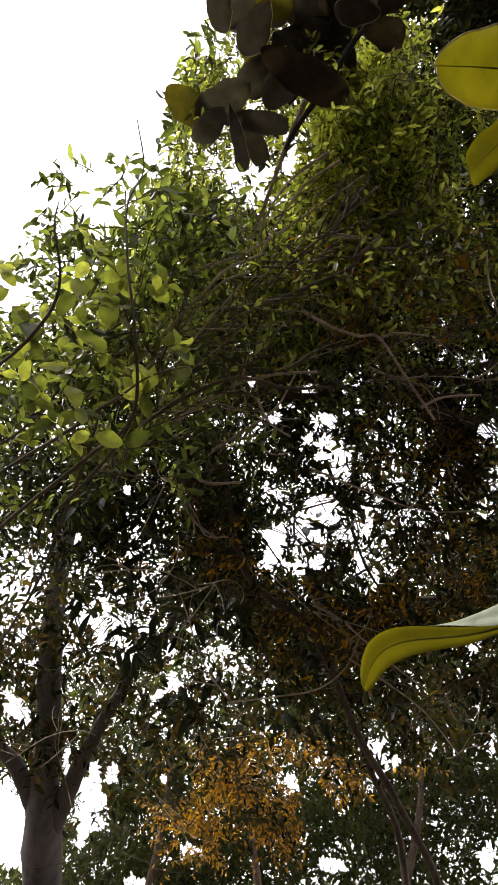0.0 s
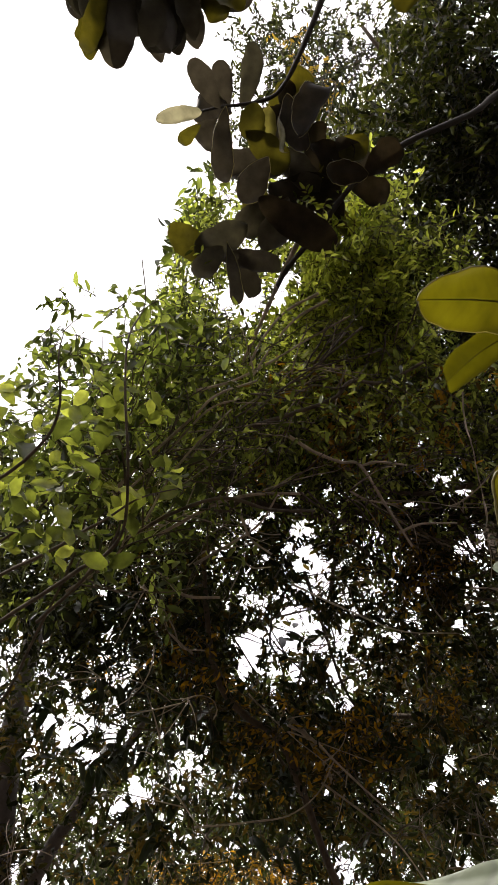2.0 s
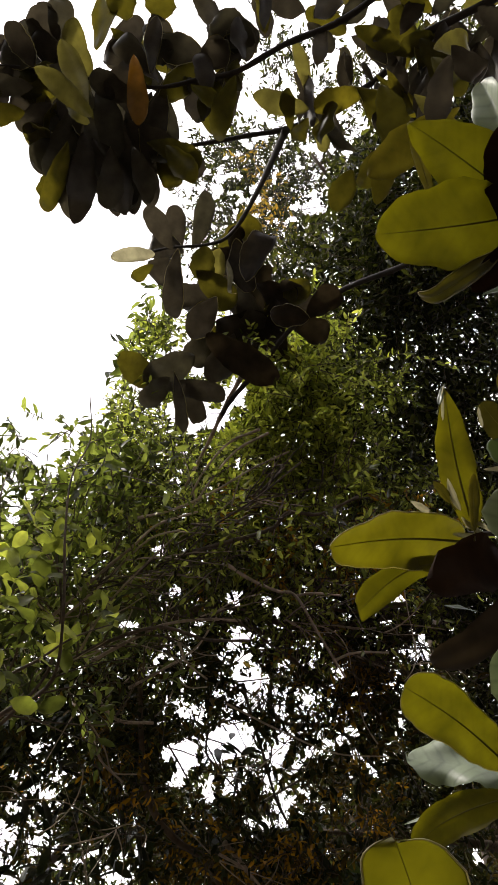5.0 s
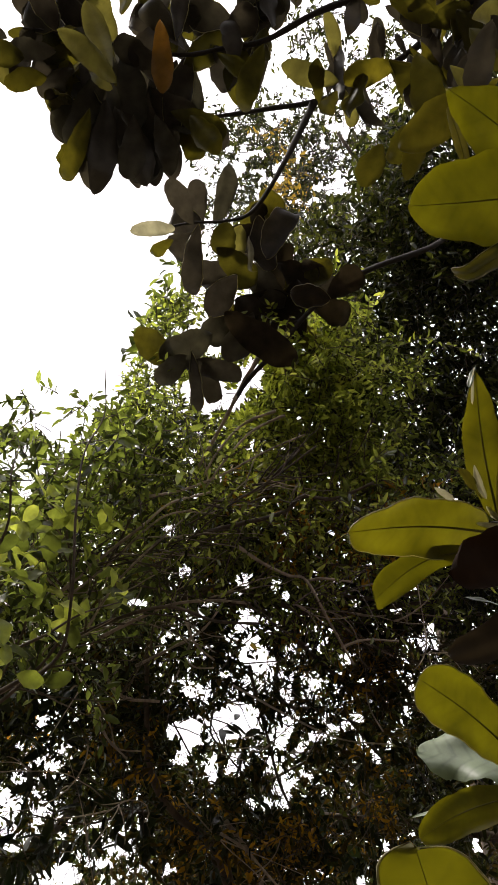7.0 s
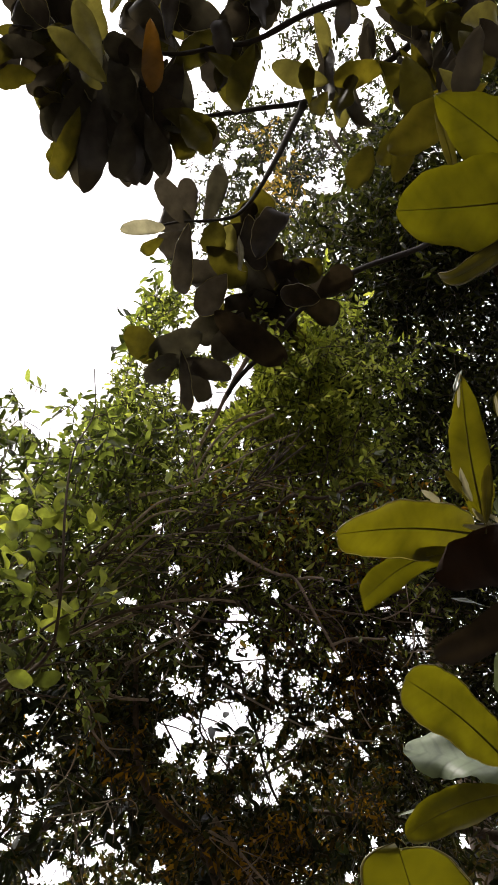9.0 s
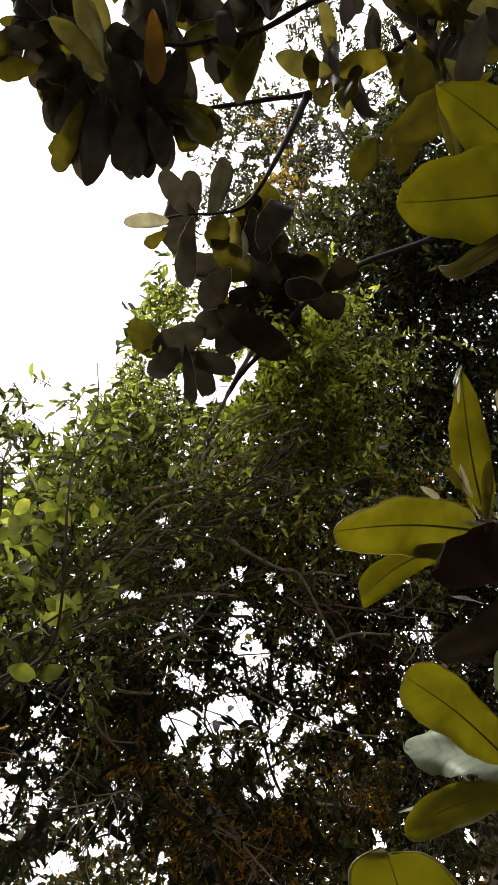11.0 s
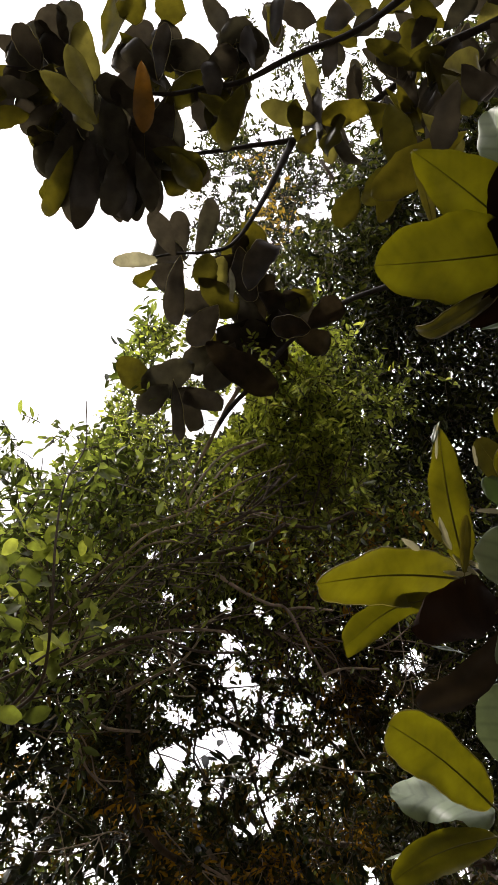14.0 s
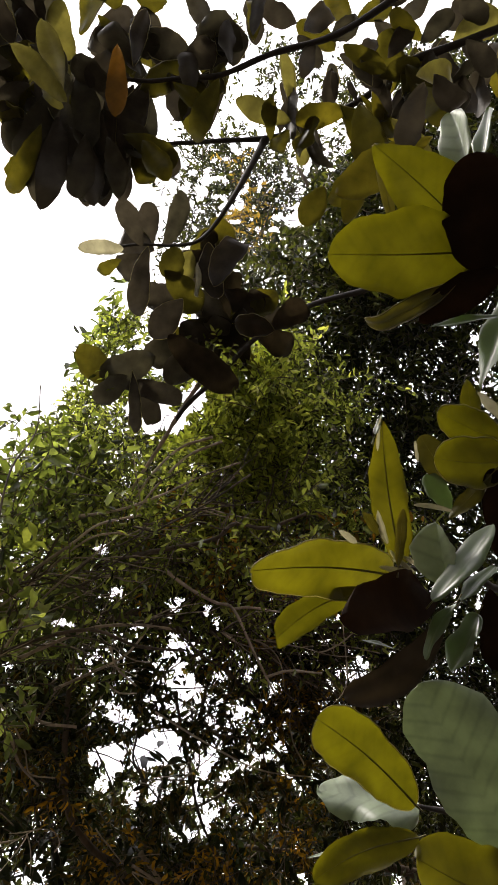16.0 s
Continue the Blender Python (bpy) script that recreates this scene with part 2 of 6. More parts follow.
def plan(p, stand=STAND):
    q = (p - stand[:3, 3]) @ stand[:3, :3]
    d = np.maximum(-q[..., 2], 0.05)
    return q[..., 0] / d * 1180 + 441, 784 - q[..., 1] / d * 1180, d


rng = np.random.default_rng(11)
WAVES = [(rng.uniform(0, 2 * np.pi), 2 * np.pi / rng.uniform(*(26, 60) if i % 3 else (90, 240)), rng.uniform(0, 2 * np.pi)) for i in range(36)]


def mottle(u, v):
    """Smooth noise of about unit spread over the plan, which opens small chinks."""
    return sum(np.sin((u * math.cos(a) + v * math.sin(a)) * k + s) for a, k, s in WAVES) / math.sqrt(len(WAVES) / 2)


# chinks of sky between the boughs: u, v, half width, half height
GAPS = [
    (328, 1300, 48, 38), (396, 1284, 44, 34), (430, 1272, 30, 36), (322, 1342, 24, 15), (376, 1362, 12, 30), (422, 1350, 24, 24),
    (342, 1222, 22, 18), (362, 1234, 13, 22), (428, 1160, 18, 15), (432, 1102, 17, 28), (384, 1065, 24, 11), (402, 1196, 18, 9),
    (462, 1160, 24, 14), (468, 1183, 28, 9), (450, 1232, 15, 13), (446, 1276, 17, 32), (490, 1312, 28, 15), (486, 1350, 22, 17),
    (492, 1386, 15, 13), (470, 1424, 15, 20), (530, 1330, 24, 8), (476, 1372, 26, 18), (446, 1418, 20, 16),
]
GAPS_MID = [
    (632, 1270, 17, 16), (757, 1128, 30, 26), (716, 1008, 22, 12), (700, 1078, 18, 13), (508, 1228, 16, 18), (555, 1300, 14, 16),
    (505, 1062, 13, 22), (428, 1035, 20, 22), (488, 1040, 19, 17), (465, 1172, 34, 24), (505, 1300, 24, 40), (500, 1398, 26, 38),
    (470, 1218, 22, 15),
]
GAPS_EDGE = [
    (75, 1275, 16, 16), (86, 1240, 11, 8), (36, 1320, 11, 11), (62, 1346, 22, 11), (94, 1356, 18, 13), (112, 1330, 13, 11),
    (30, 1382, 18, 14), (20, 1422, 26, 24), (70, 1442, 14, 17), (15, 1475, 20, 20), (30, 1502, 36, 13), (40, 1550, 38, 16),
    (116, 1455, 22, 9), (108, 1482, 9, 17), (142, 1470, 21, 7), (172, 1460, 12, 14), (216, 1466, 18, 16), (246, 1455, 11, 22),
    (226, 1362, 8, 22), (214, 1402, 10, 12), (155, 1145, 12, 7), (746, 1096, 14, 9), (746, 1126, 12, 12), (720, 1260, 13, 17),
]
GAPS_SMALL = [
    (616, 1286, 15, 15), (636, 1310, 13, 12), (666, 1338, 12, 20), (691, 1320, 12, 15), (596, 1292, 12, 12), (706, 1482, 12, 12),
    (728, 1476, 12, 12), (840, 1490, 12, 15), (852, 1506, 18, 10), (45, 870, 14, 16), (100, 760, 44, 22), (300, 940, 18, 12),
    (240, 1068, 24, 13), (150, 1030, 16, 16), (385, 694, 56, 46), (442, 662, 32, 34), (344, 690, 20, 40), (330, 600, 34, 26), (385, 615, 30, 24), (330, 1012, 16, 9),
    (570, 1275, 12, 12), (300, 1540, 20, 20), (170, 1530, 30, 14), (640, 1205, 12, 9), (615, 1165, 12, 9),
]
GAPS_SPECK = [
    (466, 885, 9, 7), (476, 908, 10, 6), (502, 796, 9, 7), (585, 945, 8, 12), (460, 962, 12, 6), (560, 1010, 9, 7), (612, 985, 7, 6), (655, 1000, 7, 6),
    (545, 850, 7, 6), (520, 900, 7, 6), (430, 870, 8, 6), (415, 905, 7, 6), (390, 935, 12, 7), (530, 740, 7, 6), (640, 850, 6, 6), (348, 940, 10, 6),
]
GAPS_LOW = [
    (710, 1542, 26, 16), (766, 1586, 24, 15), (682, 1522, 16, 14), (640, 1560, 12, 14), (800, 1540, 14, 16),
    (-300, 1874, 60, 110), (-107, 1815, 34, 60), (-225, 1590, 30, 60), (-40, 1998, 40, 30), (110, 1552, 50, 30),
    (-7, 1434, 40, 40), (484, 1700, 30, 34), (704, 1700, 30, 34), (316, 1766, 22, 34), (94, 1924, 40, 30),
    (383, 1962, 40, 30), (677, 1494, 22, 16), (690, 1960, 26, 34), (207, 1498, 36, 16),
]
GAPS_FORWARD = [
    (440, 1165, 31, 22), (430, 1215, 22, 22), (500, 1165, 21, 19), (545, 1080, 40, 22), (530, 1020, 26, 16), (515, 1045, 16, 18),
    (580, 1235, 22, 31), (555, 1185, 18, 16), (515, 1235, 14, 14), (600, 1200, 18, 11), (640, 1185, 22, 12), (820, 1010, 16, 25),
    (815, 915, 19, 11), (775, 890, 19, 11), (735, 830, 12, 12), (720, 940, 19, 11), (695, 1175, 12, 16), (735, 1150, 12, 12),
    (805, 1150, 9, 16), (440, 970, 22, 16), (460, 1030, 13, 18), (500, 935, 11, 11), (625, 905, 12, 7), (445, 1100, 11, 7),
]
GAPS_FORWARD_LOW = [
    (180, 1155, 9, 15), (100, 1260, 11, 17), (130, 1310, 14, 11), (170, 1330, 18, 14), (40, 1360, 15, 11), (150, 1385, 24, 15),
    (225, 1440, 23, 27), (300, 1360, 21, 15), (340, 1340, 9, 11), (190, 1480, 23, 15), (310, 1280, 12, 8), (790, 1400, 21, 23),
    (760, 1440, 14, 15), (850, 1430, 12, 11), (870, 1465, 11, 9), (150, 1500, 12, 18), (270, 1500, 15, 11), (570, 1450, 12, 11),
]
GAPS_FIRST = [
    (10, 1450, 34, 100), (165, 1400, 28, 60), (150, 1470, 28, 45), (195, 1370, 20, 28), (118, 1330, 9, 55), (235, 985, 16, 18), (130, 950, 18, 14), (190, 1075, 12, 18),
    (225, 870, 12, 22), (255, 1120, 16, 12), (150, 1100, 20, 18), (340, 1115, 18, 12), (300, 1150, 14, 18), (305, 1220, 14, 16), (290, 1380, 14, 14), (380, 1080, 9, 14),
]
GAPS_FIRST_MID = [
    (565, 890, 42, 20), (480, 940, 30, 22), (545, 940, 32, 18), (635, 1010, 22, 20), (560, 1000, 22, 15), (505, 1000, 16, 12), (545, 780, 12, 16), (585, 740, 20, 14),
    (430, 735, 14, 8), (730, 690, 12, 9), (860, 640, 14, 9), (845, 905, 10, 8), (855, 760, 16, 18), (840, 1125, 18, 9), (700, 1345, 11, 14), (680, 1315, 9, 9),
]
ALL_GAPS = GAPS + GAPS_MID + GAPS_EDGE + GAPS_SMALL + GAPS_SPECK + GAPS_LOW
SKYLINE = np.array([(-900, 980), (-400, 940), (-95, 835), (-28, 792), (21, 758), (60, 748), (130, 760), (200, 700), (240, 615), (275, 510), (330, 480), (400, 440),
                    (480, 405), (550, 360), (610, 320), (635, 260), (680, 205), (740, 80), (800, -120), (1500, -400)], float)


def open_sky(u, v, chink, edge=16.0):
    """True where no leaf hangs: past the canopy's edge, in a gap, or in a chink."""
    m = mottle(u, v)
    free = v < np.interp(u, SKYLINE[:, 0], SKYLINE[:, 1]) + edge * m
    for gu, gv, ru, rv in ALL_GAPS:
        free |= ((u - gu) / (ru + 1)) ** 2 + ((v - gv) / (rv + 1)) ** 2 < 0.62 + 0.22 * m
    return free | (m > chink)


def sight(p):
    """True for places on a clear line of sight to the sky from one of the forward stands."""
    free = np.zeros(p.shape[:-1], bool)
    for stand, gaps in ((FORWARD, GAPS_FORWARD + GAPS_FORWARD_LOW), (FIRST, GAPS_FIRST + GAPS_FIRST_MID)):
        u, v, _ = plan(p, stand)
        m = mottle(u, v)
        for gu, gv, ru, rv in gaps:
            free |= ((u - gu) / ru) ** 2 + ((v - gv) / rv) ** 2 < 0.5 + 0.25 * m
    return free


def fine_sky(u, v, chink, edge=16.0):
    """The same with smaller, closer chinks, and thinner leaf where the half-bare shoots are."""
    bare = np.exp(-((u - 530) / 130) ** 2 - ((v - 1270) / 170) ** 2) + 0.7 * np.exp(-((u - 760) / 110) ** 2 - ((v - 1190) / 150) ** 2) + np.exp(-((u - 250) / 170) ** 2 - ((v - 1600) / 90) ** 2)
    return open_sky(u, v, 9.0, edge) | (mottle(u * 2.4 + 300, v * 2.4) > chink - 0.22 - 0.7 * bare)


def speck_sky(u, v, chink, edge=16.0):
    """Only specks of sky between the leaves, besides the gaps."""
    return open_sky(u, v, 9.0, edge) | (mottle(u * 2.6 + 170, v * 2.6) > chink)


def leaf_mesh(base, ahead, normal, length, width, name, material, fold=0.45, droop=0.3):
    """Many small folded leaves in one mesh; seven corners each."""
    side = np.cross(normal, ahead)
    side /= np.linalg.norm(side, axis=1, keepdims=True) + 1e-9
    up = np.cross(ahead, side)
    n, L, w = len(base), length[:, None], width[:, None]
    rows = [(0, 0, 0), (0.34, 0.44, 1), (0.76, 0.36, 1), (1.0, 0, 0), (0.76, -0.36, 1), (0.34, -0.44, 1), (0.5, 0, 0)]
    v = np.stack([base + ahead * L * a + side * w * s + up * (fold * w * abs(s) * 2 * 0.5 - droop * L * a * a) for a, s, _ in rows], 1)
    tri = np.array([(0, 1, 6), (1, 2, 6), (2, 3, 6), (3, 4, 6), (4, 5, 6), (5, 0, 6)])
    f = (np.arange(n)[:, None, None] * 7 + tri[None]).reshape(-1, 3)
    return mesh_of(name, v.reshape(-1, 3), f, material)


def unit(v):
    return v / (np.linalg.norm(v, axis=-1, keepdims=True) + 1e-9)


def sprays(seed, blobs, count, near, far, leaf, per, reach, chink, edge=16.0, lift=0.5, open_to=None, clumps=0, spread=26.0):
    """Leafy sprigs strewn over blobs (u, v, half width, half height, weight) of the plan between two distances, evenly or gathered in clumps.
    Returns the leaves' bases, ways, normals and lengths, and the sprigs' lines."""
    g = np.random.default_rng(seed)
    b = np.array(blobs, float)
    odds = b[:, 2] * b[:, 3] * b[:, 4]
    sites = clumps or count
    k = g.choice(len(b), sites, p=odds / odds.sum())
    r, a = np.sqrt(g.random(sites)), g.uniform(0, 2 * np.pi, sites)
    u, v = b[k, 0] + b[k, 2] * r * np.cos(a), b[k, 1] + b[k, 3] * r * np.sin(a)
    d = near + (far - near) * g.random(sites)
    lean = np.zeros((count, 3))
    if clumps:
        at = g.integers(0, clumps, count)
        off = g.normal(size=(3, count)) * spread * g.uniform(0.6, 1.5, clumps)[at]
        u, v, d = u[at] + off[0], v[at] + off[1] * 1.25, d[at] * (1 + off[2] / 1180)
        lean = unit(g.normal(size=(clumps, 3)))[at]
    foot = spot(u, v, d)
    way = unit(g.normal(size=(count, 3)) + 0.7 * lean + (0, 0, 0.25))
    size = reach * g.uniform(0.6, 1.3, count)
    t = np.linspace(0, 1, 5)
    sag = -0.22 * size[:, None, None] * (t * t)[None, :, None] * np.array((0, 0, 1.0))
    lines = foot[:, None] + way[:, None] * (size[:, None, None] * t[None, :, None]) + sag
    s = (np.arange(per) + 0.6) / per
    bases = foot[:, None] + way[:, None] * (size[:, None, None] * s[None, :, None]) - 0.22 * size[:, None, None] * (s * s)[None, :, None] * np.array((0, 0, 1.0))
    sides = unit(np.cross(way, g.normal(size=(count, 3))))
    flip = np.where(np.arange(per) % 2, 1.0, -1.0)[None, :, None]
    ways = unit(way[:, None] * 0.6 + sides[:, None] * flip + 0.45 * g.normal(size=bases.shape) + np.array((0, 0, -0.15)))
    normals = unit(0.7 * g.normal(size=bases.shape) + 0.5 * lean[:, None] + np.array((0, 0, lift * 2)))
    lengths = leaf * g.uniform(0.6, 1.25, bases.shape[:2])
    flat = [q.reshape(-1, *q.shape[2:]) for q in (bases, ways, normals, lengths)]
    pu, pv, _ = plan(flat[0] + flat[1] * flat[3][:, None] * 0.5)
    keep = ~(open_to or open_sky)(pu, pv, chink, edge) & ~sight(flat[0] + flat[1] * flat[3][:, None] * 0.5)
    stay, clear = g.random(count) < 0.1, np.ones(count, bool)
    for k in (1, 3, 4):
        mu, mv, _ = plan(lines[:, k])
        clear &= ~(open_to or open_sky)(mu, mv, chink, edge) & ~sight(lines[:, k])
    under = (plan(lines)[1] > np.interp(plan(lines)[0], SKYLINE[:, 0], SKYLINE[:, 1]) - 25).all(1)
    stay = (stay & under) | clear
    return [q[keep] for q in flat], [lines[i] for i in np.nonzero(stay)[0]]


def crown_part(name, parent, material, sets, label=""):
    base, way, normal, length = (np.concatenate(q) for q in zip(*sets))
    ob = part(name, leaf_mesh(base, way, normal, length, length * 0.41, name, material), parent, label)
    return tagged(ob, kind="stuff")


def twig_part(name, parent, material, lines, r0, r1, label="", sides=3):
    v, f = tubes(lines, [(r0, r1)] * len(lines), sides)
    return tagged(part(name, mesh_of(name, v, f, material), parent, label), kind="stuff")


def wander(seed, count, blobs, near, far, length, wiggle, steps=13, flat=0.6, side=0):
    """Long thin bare shoots that curve through a stretch of the plan."""
    g = np.random.default_rng(seed)
    b = np.array(blobs, float)
    odds = b[:, 2] * b[:, 3] * b[:, 4]
    k = g.choice(len(b), count, p=odds / odds.sum())
    u, v = b[k, 0] + b[k, 2] * g.uniform(-1, 1, count), b[k, 1] + b[k, 3] * g.uniform(-1, 1, count)
    p = spot(u, v, near + (far - near) * g.random(count))
    way = unit(g.normal(size=(count, 3)) * (1, 1, flat))
    bend = g.normal(size=(count, 3)) * wiggle
    out = [p]
    for _ in range(steps):
        way = unit(way + bend / steps * 2 + 0.08 * g.normal(size=(count, 3)))
        p = p + way * (length * g.uniform(0.7, 1.3, (count, 1)) / steps)
        out.append(p)
    lines = np.stack(out, 1)
    if side:
        k = g.integers(2, steps - 1, (count, side))
        foot = lines[np.arange(count)[:, None], k].reshape(-1, 3)
        on = (lines[np.arange(count)[:, None], k + 1] - lines[np.arange(count)[:, None], k]).reshape(-1, 3)
        off = unit(unit(on) + 0.9 * unit(g.normal(size=on.shape)))
        turn = 0.25 * g.normal(size=on.shape)
        s = np.linspace(0, 1, steps + 1)[None, :, None]
        reach = (length * g.uniform(0.2, 0.55, (len(foot), 1, 1)))
        lines = np.concatenate([lines, foot[:, None] + reach * (off[:, None] * s + turn[:, None] * s * s)])
    u, v, d = plan(lines)
    high = np.interp(u, SKYLINE[:, 0], SKYLINE[:, 1])
    ok = ((v > high + 25) & (d > near * 0.75)).all(1)
    wide = np.zeros(u.shape, bool)
    for gu, gv, ru, rv in ALL_GAPS:
        wide |= ((u - gu) / ru) ** 2 + ((v - gv) / rv) ** 2 < 1.0
    ok &= (wide.sum(1) < 3) | (g.random(len(lines)) < 0.45)
    return [lines[i] for i in np.nonzero(ok)[0]]


def fan(seed, mains, count, length, sub=3, steps=9):
    """Shoots that leave main branches at a slant on both sides and bend on, each with finer ones of its own.
    mains: lines in the plan, (distance, [(u, v), ...]). Returns the first and the second order of shoots."""
    g = np.random.default_rng(seed)
    t = np.linspace(0, 1, steps)[:, None]
    first, second = [], []
    for d, points in mains:
        line = smooth_line([spot(u, v, d) for u, v in points], 8)
        out = unit(spot(441, 784, 1.0) - STAND[:3, 3])
        for k in range(count):
            s = g.uniform(0.05, 0.98)
            i = min(int(s * (len(line) - 1)), len(line) - 2)
            on = unit(line[i + 1] - line[i])
            across = unit(np.cross(on, out)) * g.choice((-1.0, 1.0))
            way = unit(on * g.uniform(0.5, 1.3) + across * g.uniform(0.3, 0.9) + out * g.normal() * 0.35)
            bend = unit(across * g.uniform(-1, 0.5) + g.normal(size=3) * 0.5 + np.array((0, 0, g.uniform(-0.5, 0.5)))) * g.uniform(0.1, 0.45)
            reach = length * g.uniform(0.45, 1.25) * (1.15 - 0.5 * s)
            kink = 0.018 * reach * np.cumsum(g.normal(size=(steps, 3)), 0)
            shoot = line[i] + reach * (way * t + bend * t * t) + kink * t
            first.append(shoot)
            for _ in range(sub):
                j = g.integers(2, steps - 1)
                on2 = unit(shoot[j + 1] - shoot[j]) if j + 1 < steps else way
                side = unit(on2 + 0.95 * unit(g.normal(size=3)))
                r2 = reach * g.uniform(0.2, 0.5)
                second.append(shoot[j] + r2 * (side * t + 0.35 * unit(g.normal(size=3)) * t * t))

    def hangs(q):
        u, v, _ = plan(q)
        return (v > np.interp(u, SKYLINE[:, 0], SKYLINE[:, 1]) + 20).all()

    return [q for q in first if hangs(q)], [q for q in second if hangs(q)]


# ---- ground ----
def ground_sheet():
    bm = bmesh.new()
    rings = [0, 1, 2, 3.5, 5.5, 8, 12, 18, 30, 60, 150, 500, 2000]
    prev = [bm.verts.new((0, 2, 0))]
    for r in rings[1:]:
        row = []
        for i in range(48):
            a = 2 * math.pi * i / 48
            x, y = r * math.cos(a), 2 + r * math.sin(a)
            row.append(bm.verts.new((x, y, 0.05 * noise.noise(Vector((x * 0.7, y * 0.7, 0))) * min(1, 20 / r))))
        for i in range(48):
            j = (i + 1) % 48
            bm.faces.new((prev[0], row[i], row[j]) if len(prev) == 1 else (prev[i], row[i], row[j], prev[j]))
        prev = row
    me = bpy.data.meshes.new("ground")
    bm.to_mesh(me)
    bm.free()
    me.materials.append(M_SOIL)
    me.shade_smooth()
    return tagged(new("ground", me), "shaded woodland soil under fallen brown leaves", "ground", kind="structure")


ground_sheet()


# ---- grey forked tree ----
def limb(name, parent, points, r0, r1, material, label="", sides=12, per=6, rough=0.04):
    line = smooth_line(points, per)
    r = np.linspace(r0, r1, len(line)) * (1 + rough * np.sin(np.arange(len(line)) * 1.7 + r0 * 90))
    v, f = tubes([line], [(r, None)], sides)
    v = v + 0.06 * r.mean() * np.array([noise.noise_vector(Vector(p) * 6.0) for p in v])
    return part(name, mesh_of(name, v, f, material), parent, label)


def grey_tree():
    t = thing("forked_tree", (-1.62, 6.62, 0), "grey smooth-barked tree forking into three limbs under mixed foliage", "tree")
    foot = [(-1.62, 6.62, -0.05), (-1.6, 6.52, 0.6), (-1.56, 6.26, 1.19), (-1.54, 5.94, 1.64), (-1.54, 5.78, 1.88)]
    foot = foot[:5] + [(-1.53, 5.61, 2.12), (-1.51, 5.42, 2.39), (-1.49, 5.22, 2.67), (-1.48, 5.03, 2.94), (-1.46, 4.82, 3.25), (-1.36, 4.5, 3.9), (-1.1, 4.1, 4.7), (-0.7, 3.7, 5.4)]
    line = smooth_line(foot, 8)
    r = np.interp(line[:, 2], [0, 0.3, 1.6, 1.85, 2.05, 2.3, 3.2, 5.4], [0.24, 0.17, 0.142, 0.148, 0.128, 0.098, 0.085, 0.012])
    v, f = tubes([line], [(r, None)], 24)
    v = v + 0.014 * np.array([noise.noise_vector(Vector(p) * 4.0) for p in v]) + 0.006 * np.array([noise.noise_vector(Vector(p) * 11.0) for p in v])
    part("trunk", mesh_of("trunk", v, f, M_BARK), t)
    limb("limb", t, [(-1.51, 5.78, 1.9), (-1.46, 5.70, 2.01), (-1.38, 5.59, 2.15), (-1.26, 5.42, 2.36), (-1.13, 5.24, 2.55), (-0.97, 5.05, 2.75), (-0.82, 4.86, 2.93), (-0.56, 4.6, 3.13), (-0.45, 4.4, 3.45), (-0.4, 4.15, 3.9)], 0.088, 0.008, M_BARK, "grey limb leaning sideways", sides=14)
    limb("limb", t, [(-1.56, 5.74, 1.95), (-1.58, 5.66, 2.07), (-1.63, 5.56, 2.19), (-1.73, 5.36, 2.38), (-1.88, 5.21, 2.51), (-2.12, 4.97, 2.77), (-2.7, 4.7, 3.4)], 0.085, 0.03, M_BARK, "grey limb leaning outwards", sides=14)
    low = [(-150, 1520, 260, 180, 1), (200, 1480, 260, 200, 1), (560, 1480, 240, 220, 0.8), (800, 1400, 200, 280, 0.7), (60, 1220, 250, 130, 0.6), (640, 1180, 250, 130, 0.3)]
    a, la = sprays(21, low, 2000, 4.0, 5.4, 0.085, 10, 0.32, 1.7, 12, open_to=fine_sky, clumps=170, spread=34)
    crown_part("crown", t, M_DULL, [a])
    twig_part("brushwood", t, M_TWIG, la, 0.004, 0.0015)


grey_tree()


# ---- small-leaved evergreen tree ----
LIT_MASS = [(585, 640, 60, 80, 2.5), (520, 800, 140, 90, 0.8), (560, 700, 130, 150, 1.3), (480, 610, 100, 90, 1), (640, 930, 220, 170, 1), (800, 960, 160, 120, 0.3), (660, 740, 80, 130, 0.4)]
MID_MASS = [(330, 800, 170, 170, 1), (400, 950, 260, 120, 0.9), (230, 950, 200, 170, 0.7), (330, 640, 110, 110, 1)]
DARK_MASS = [(970, 1230, 130, 190, 1.0), (540, 425, 80, 60, 1.3), (700, 290, 70, 80, 1.4), (880, 110, 120, 140, 0.9), (1010, 60, 120, 140, 1), (1000, 260, 130, 140, 1), (815, 560, 145, 190, 1.5), (700, 490, 120, 110, 1.2), (820, 320, 160, 190, 1.5), (690, 370, 90, 110, 1), (1050, 700, 200, 500, 0.7), (835, 810, 110, 130, 1), (560, 480, 90, 50, 0.6)]


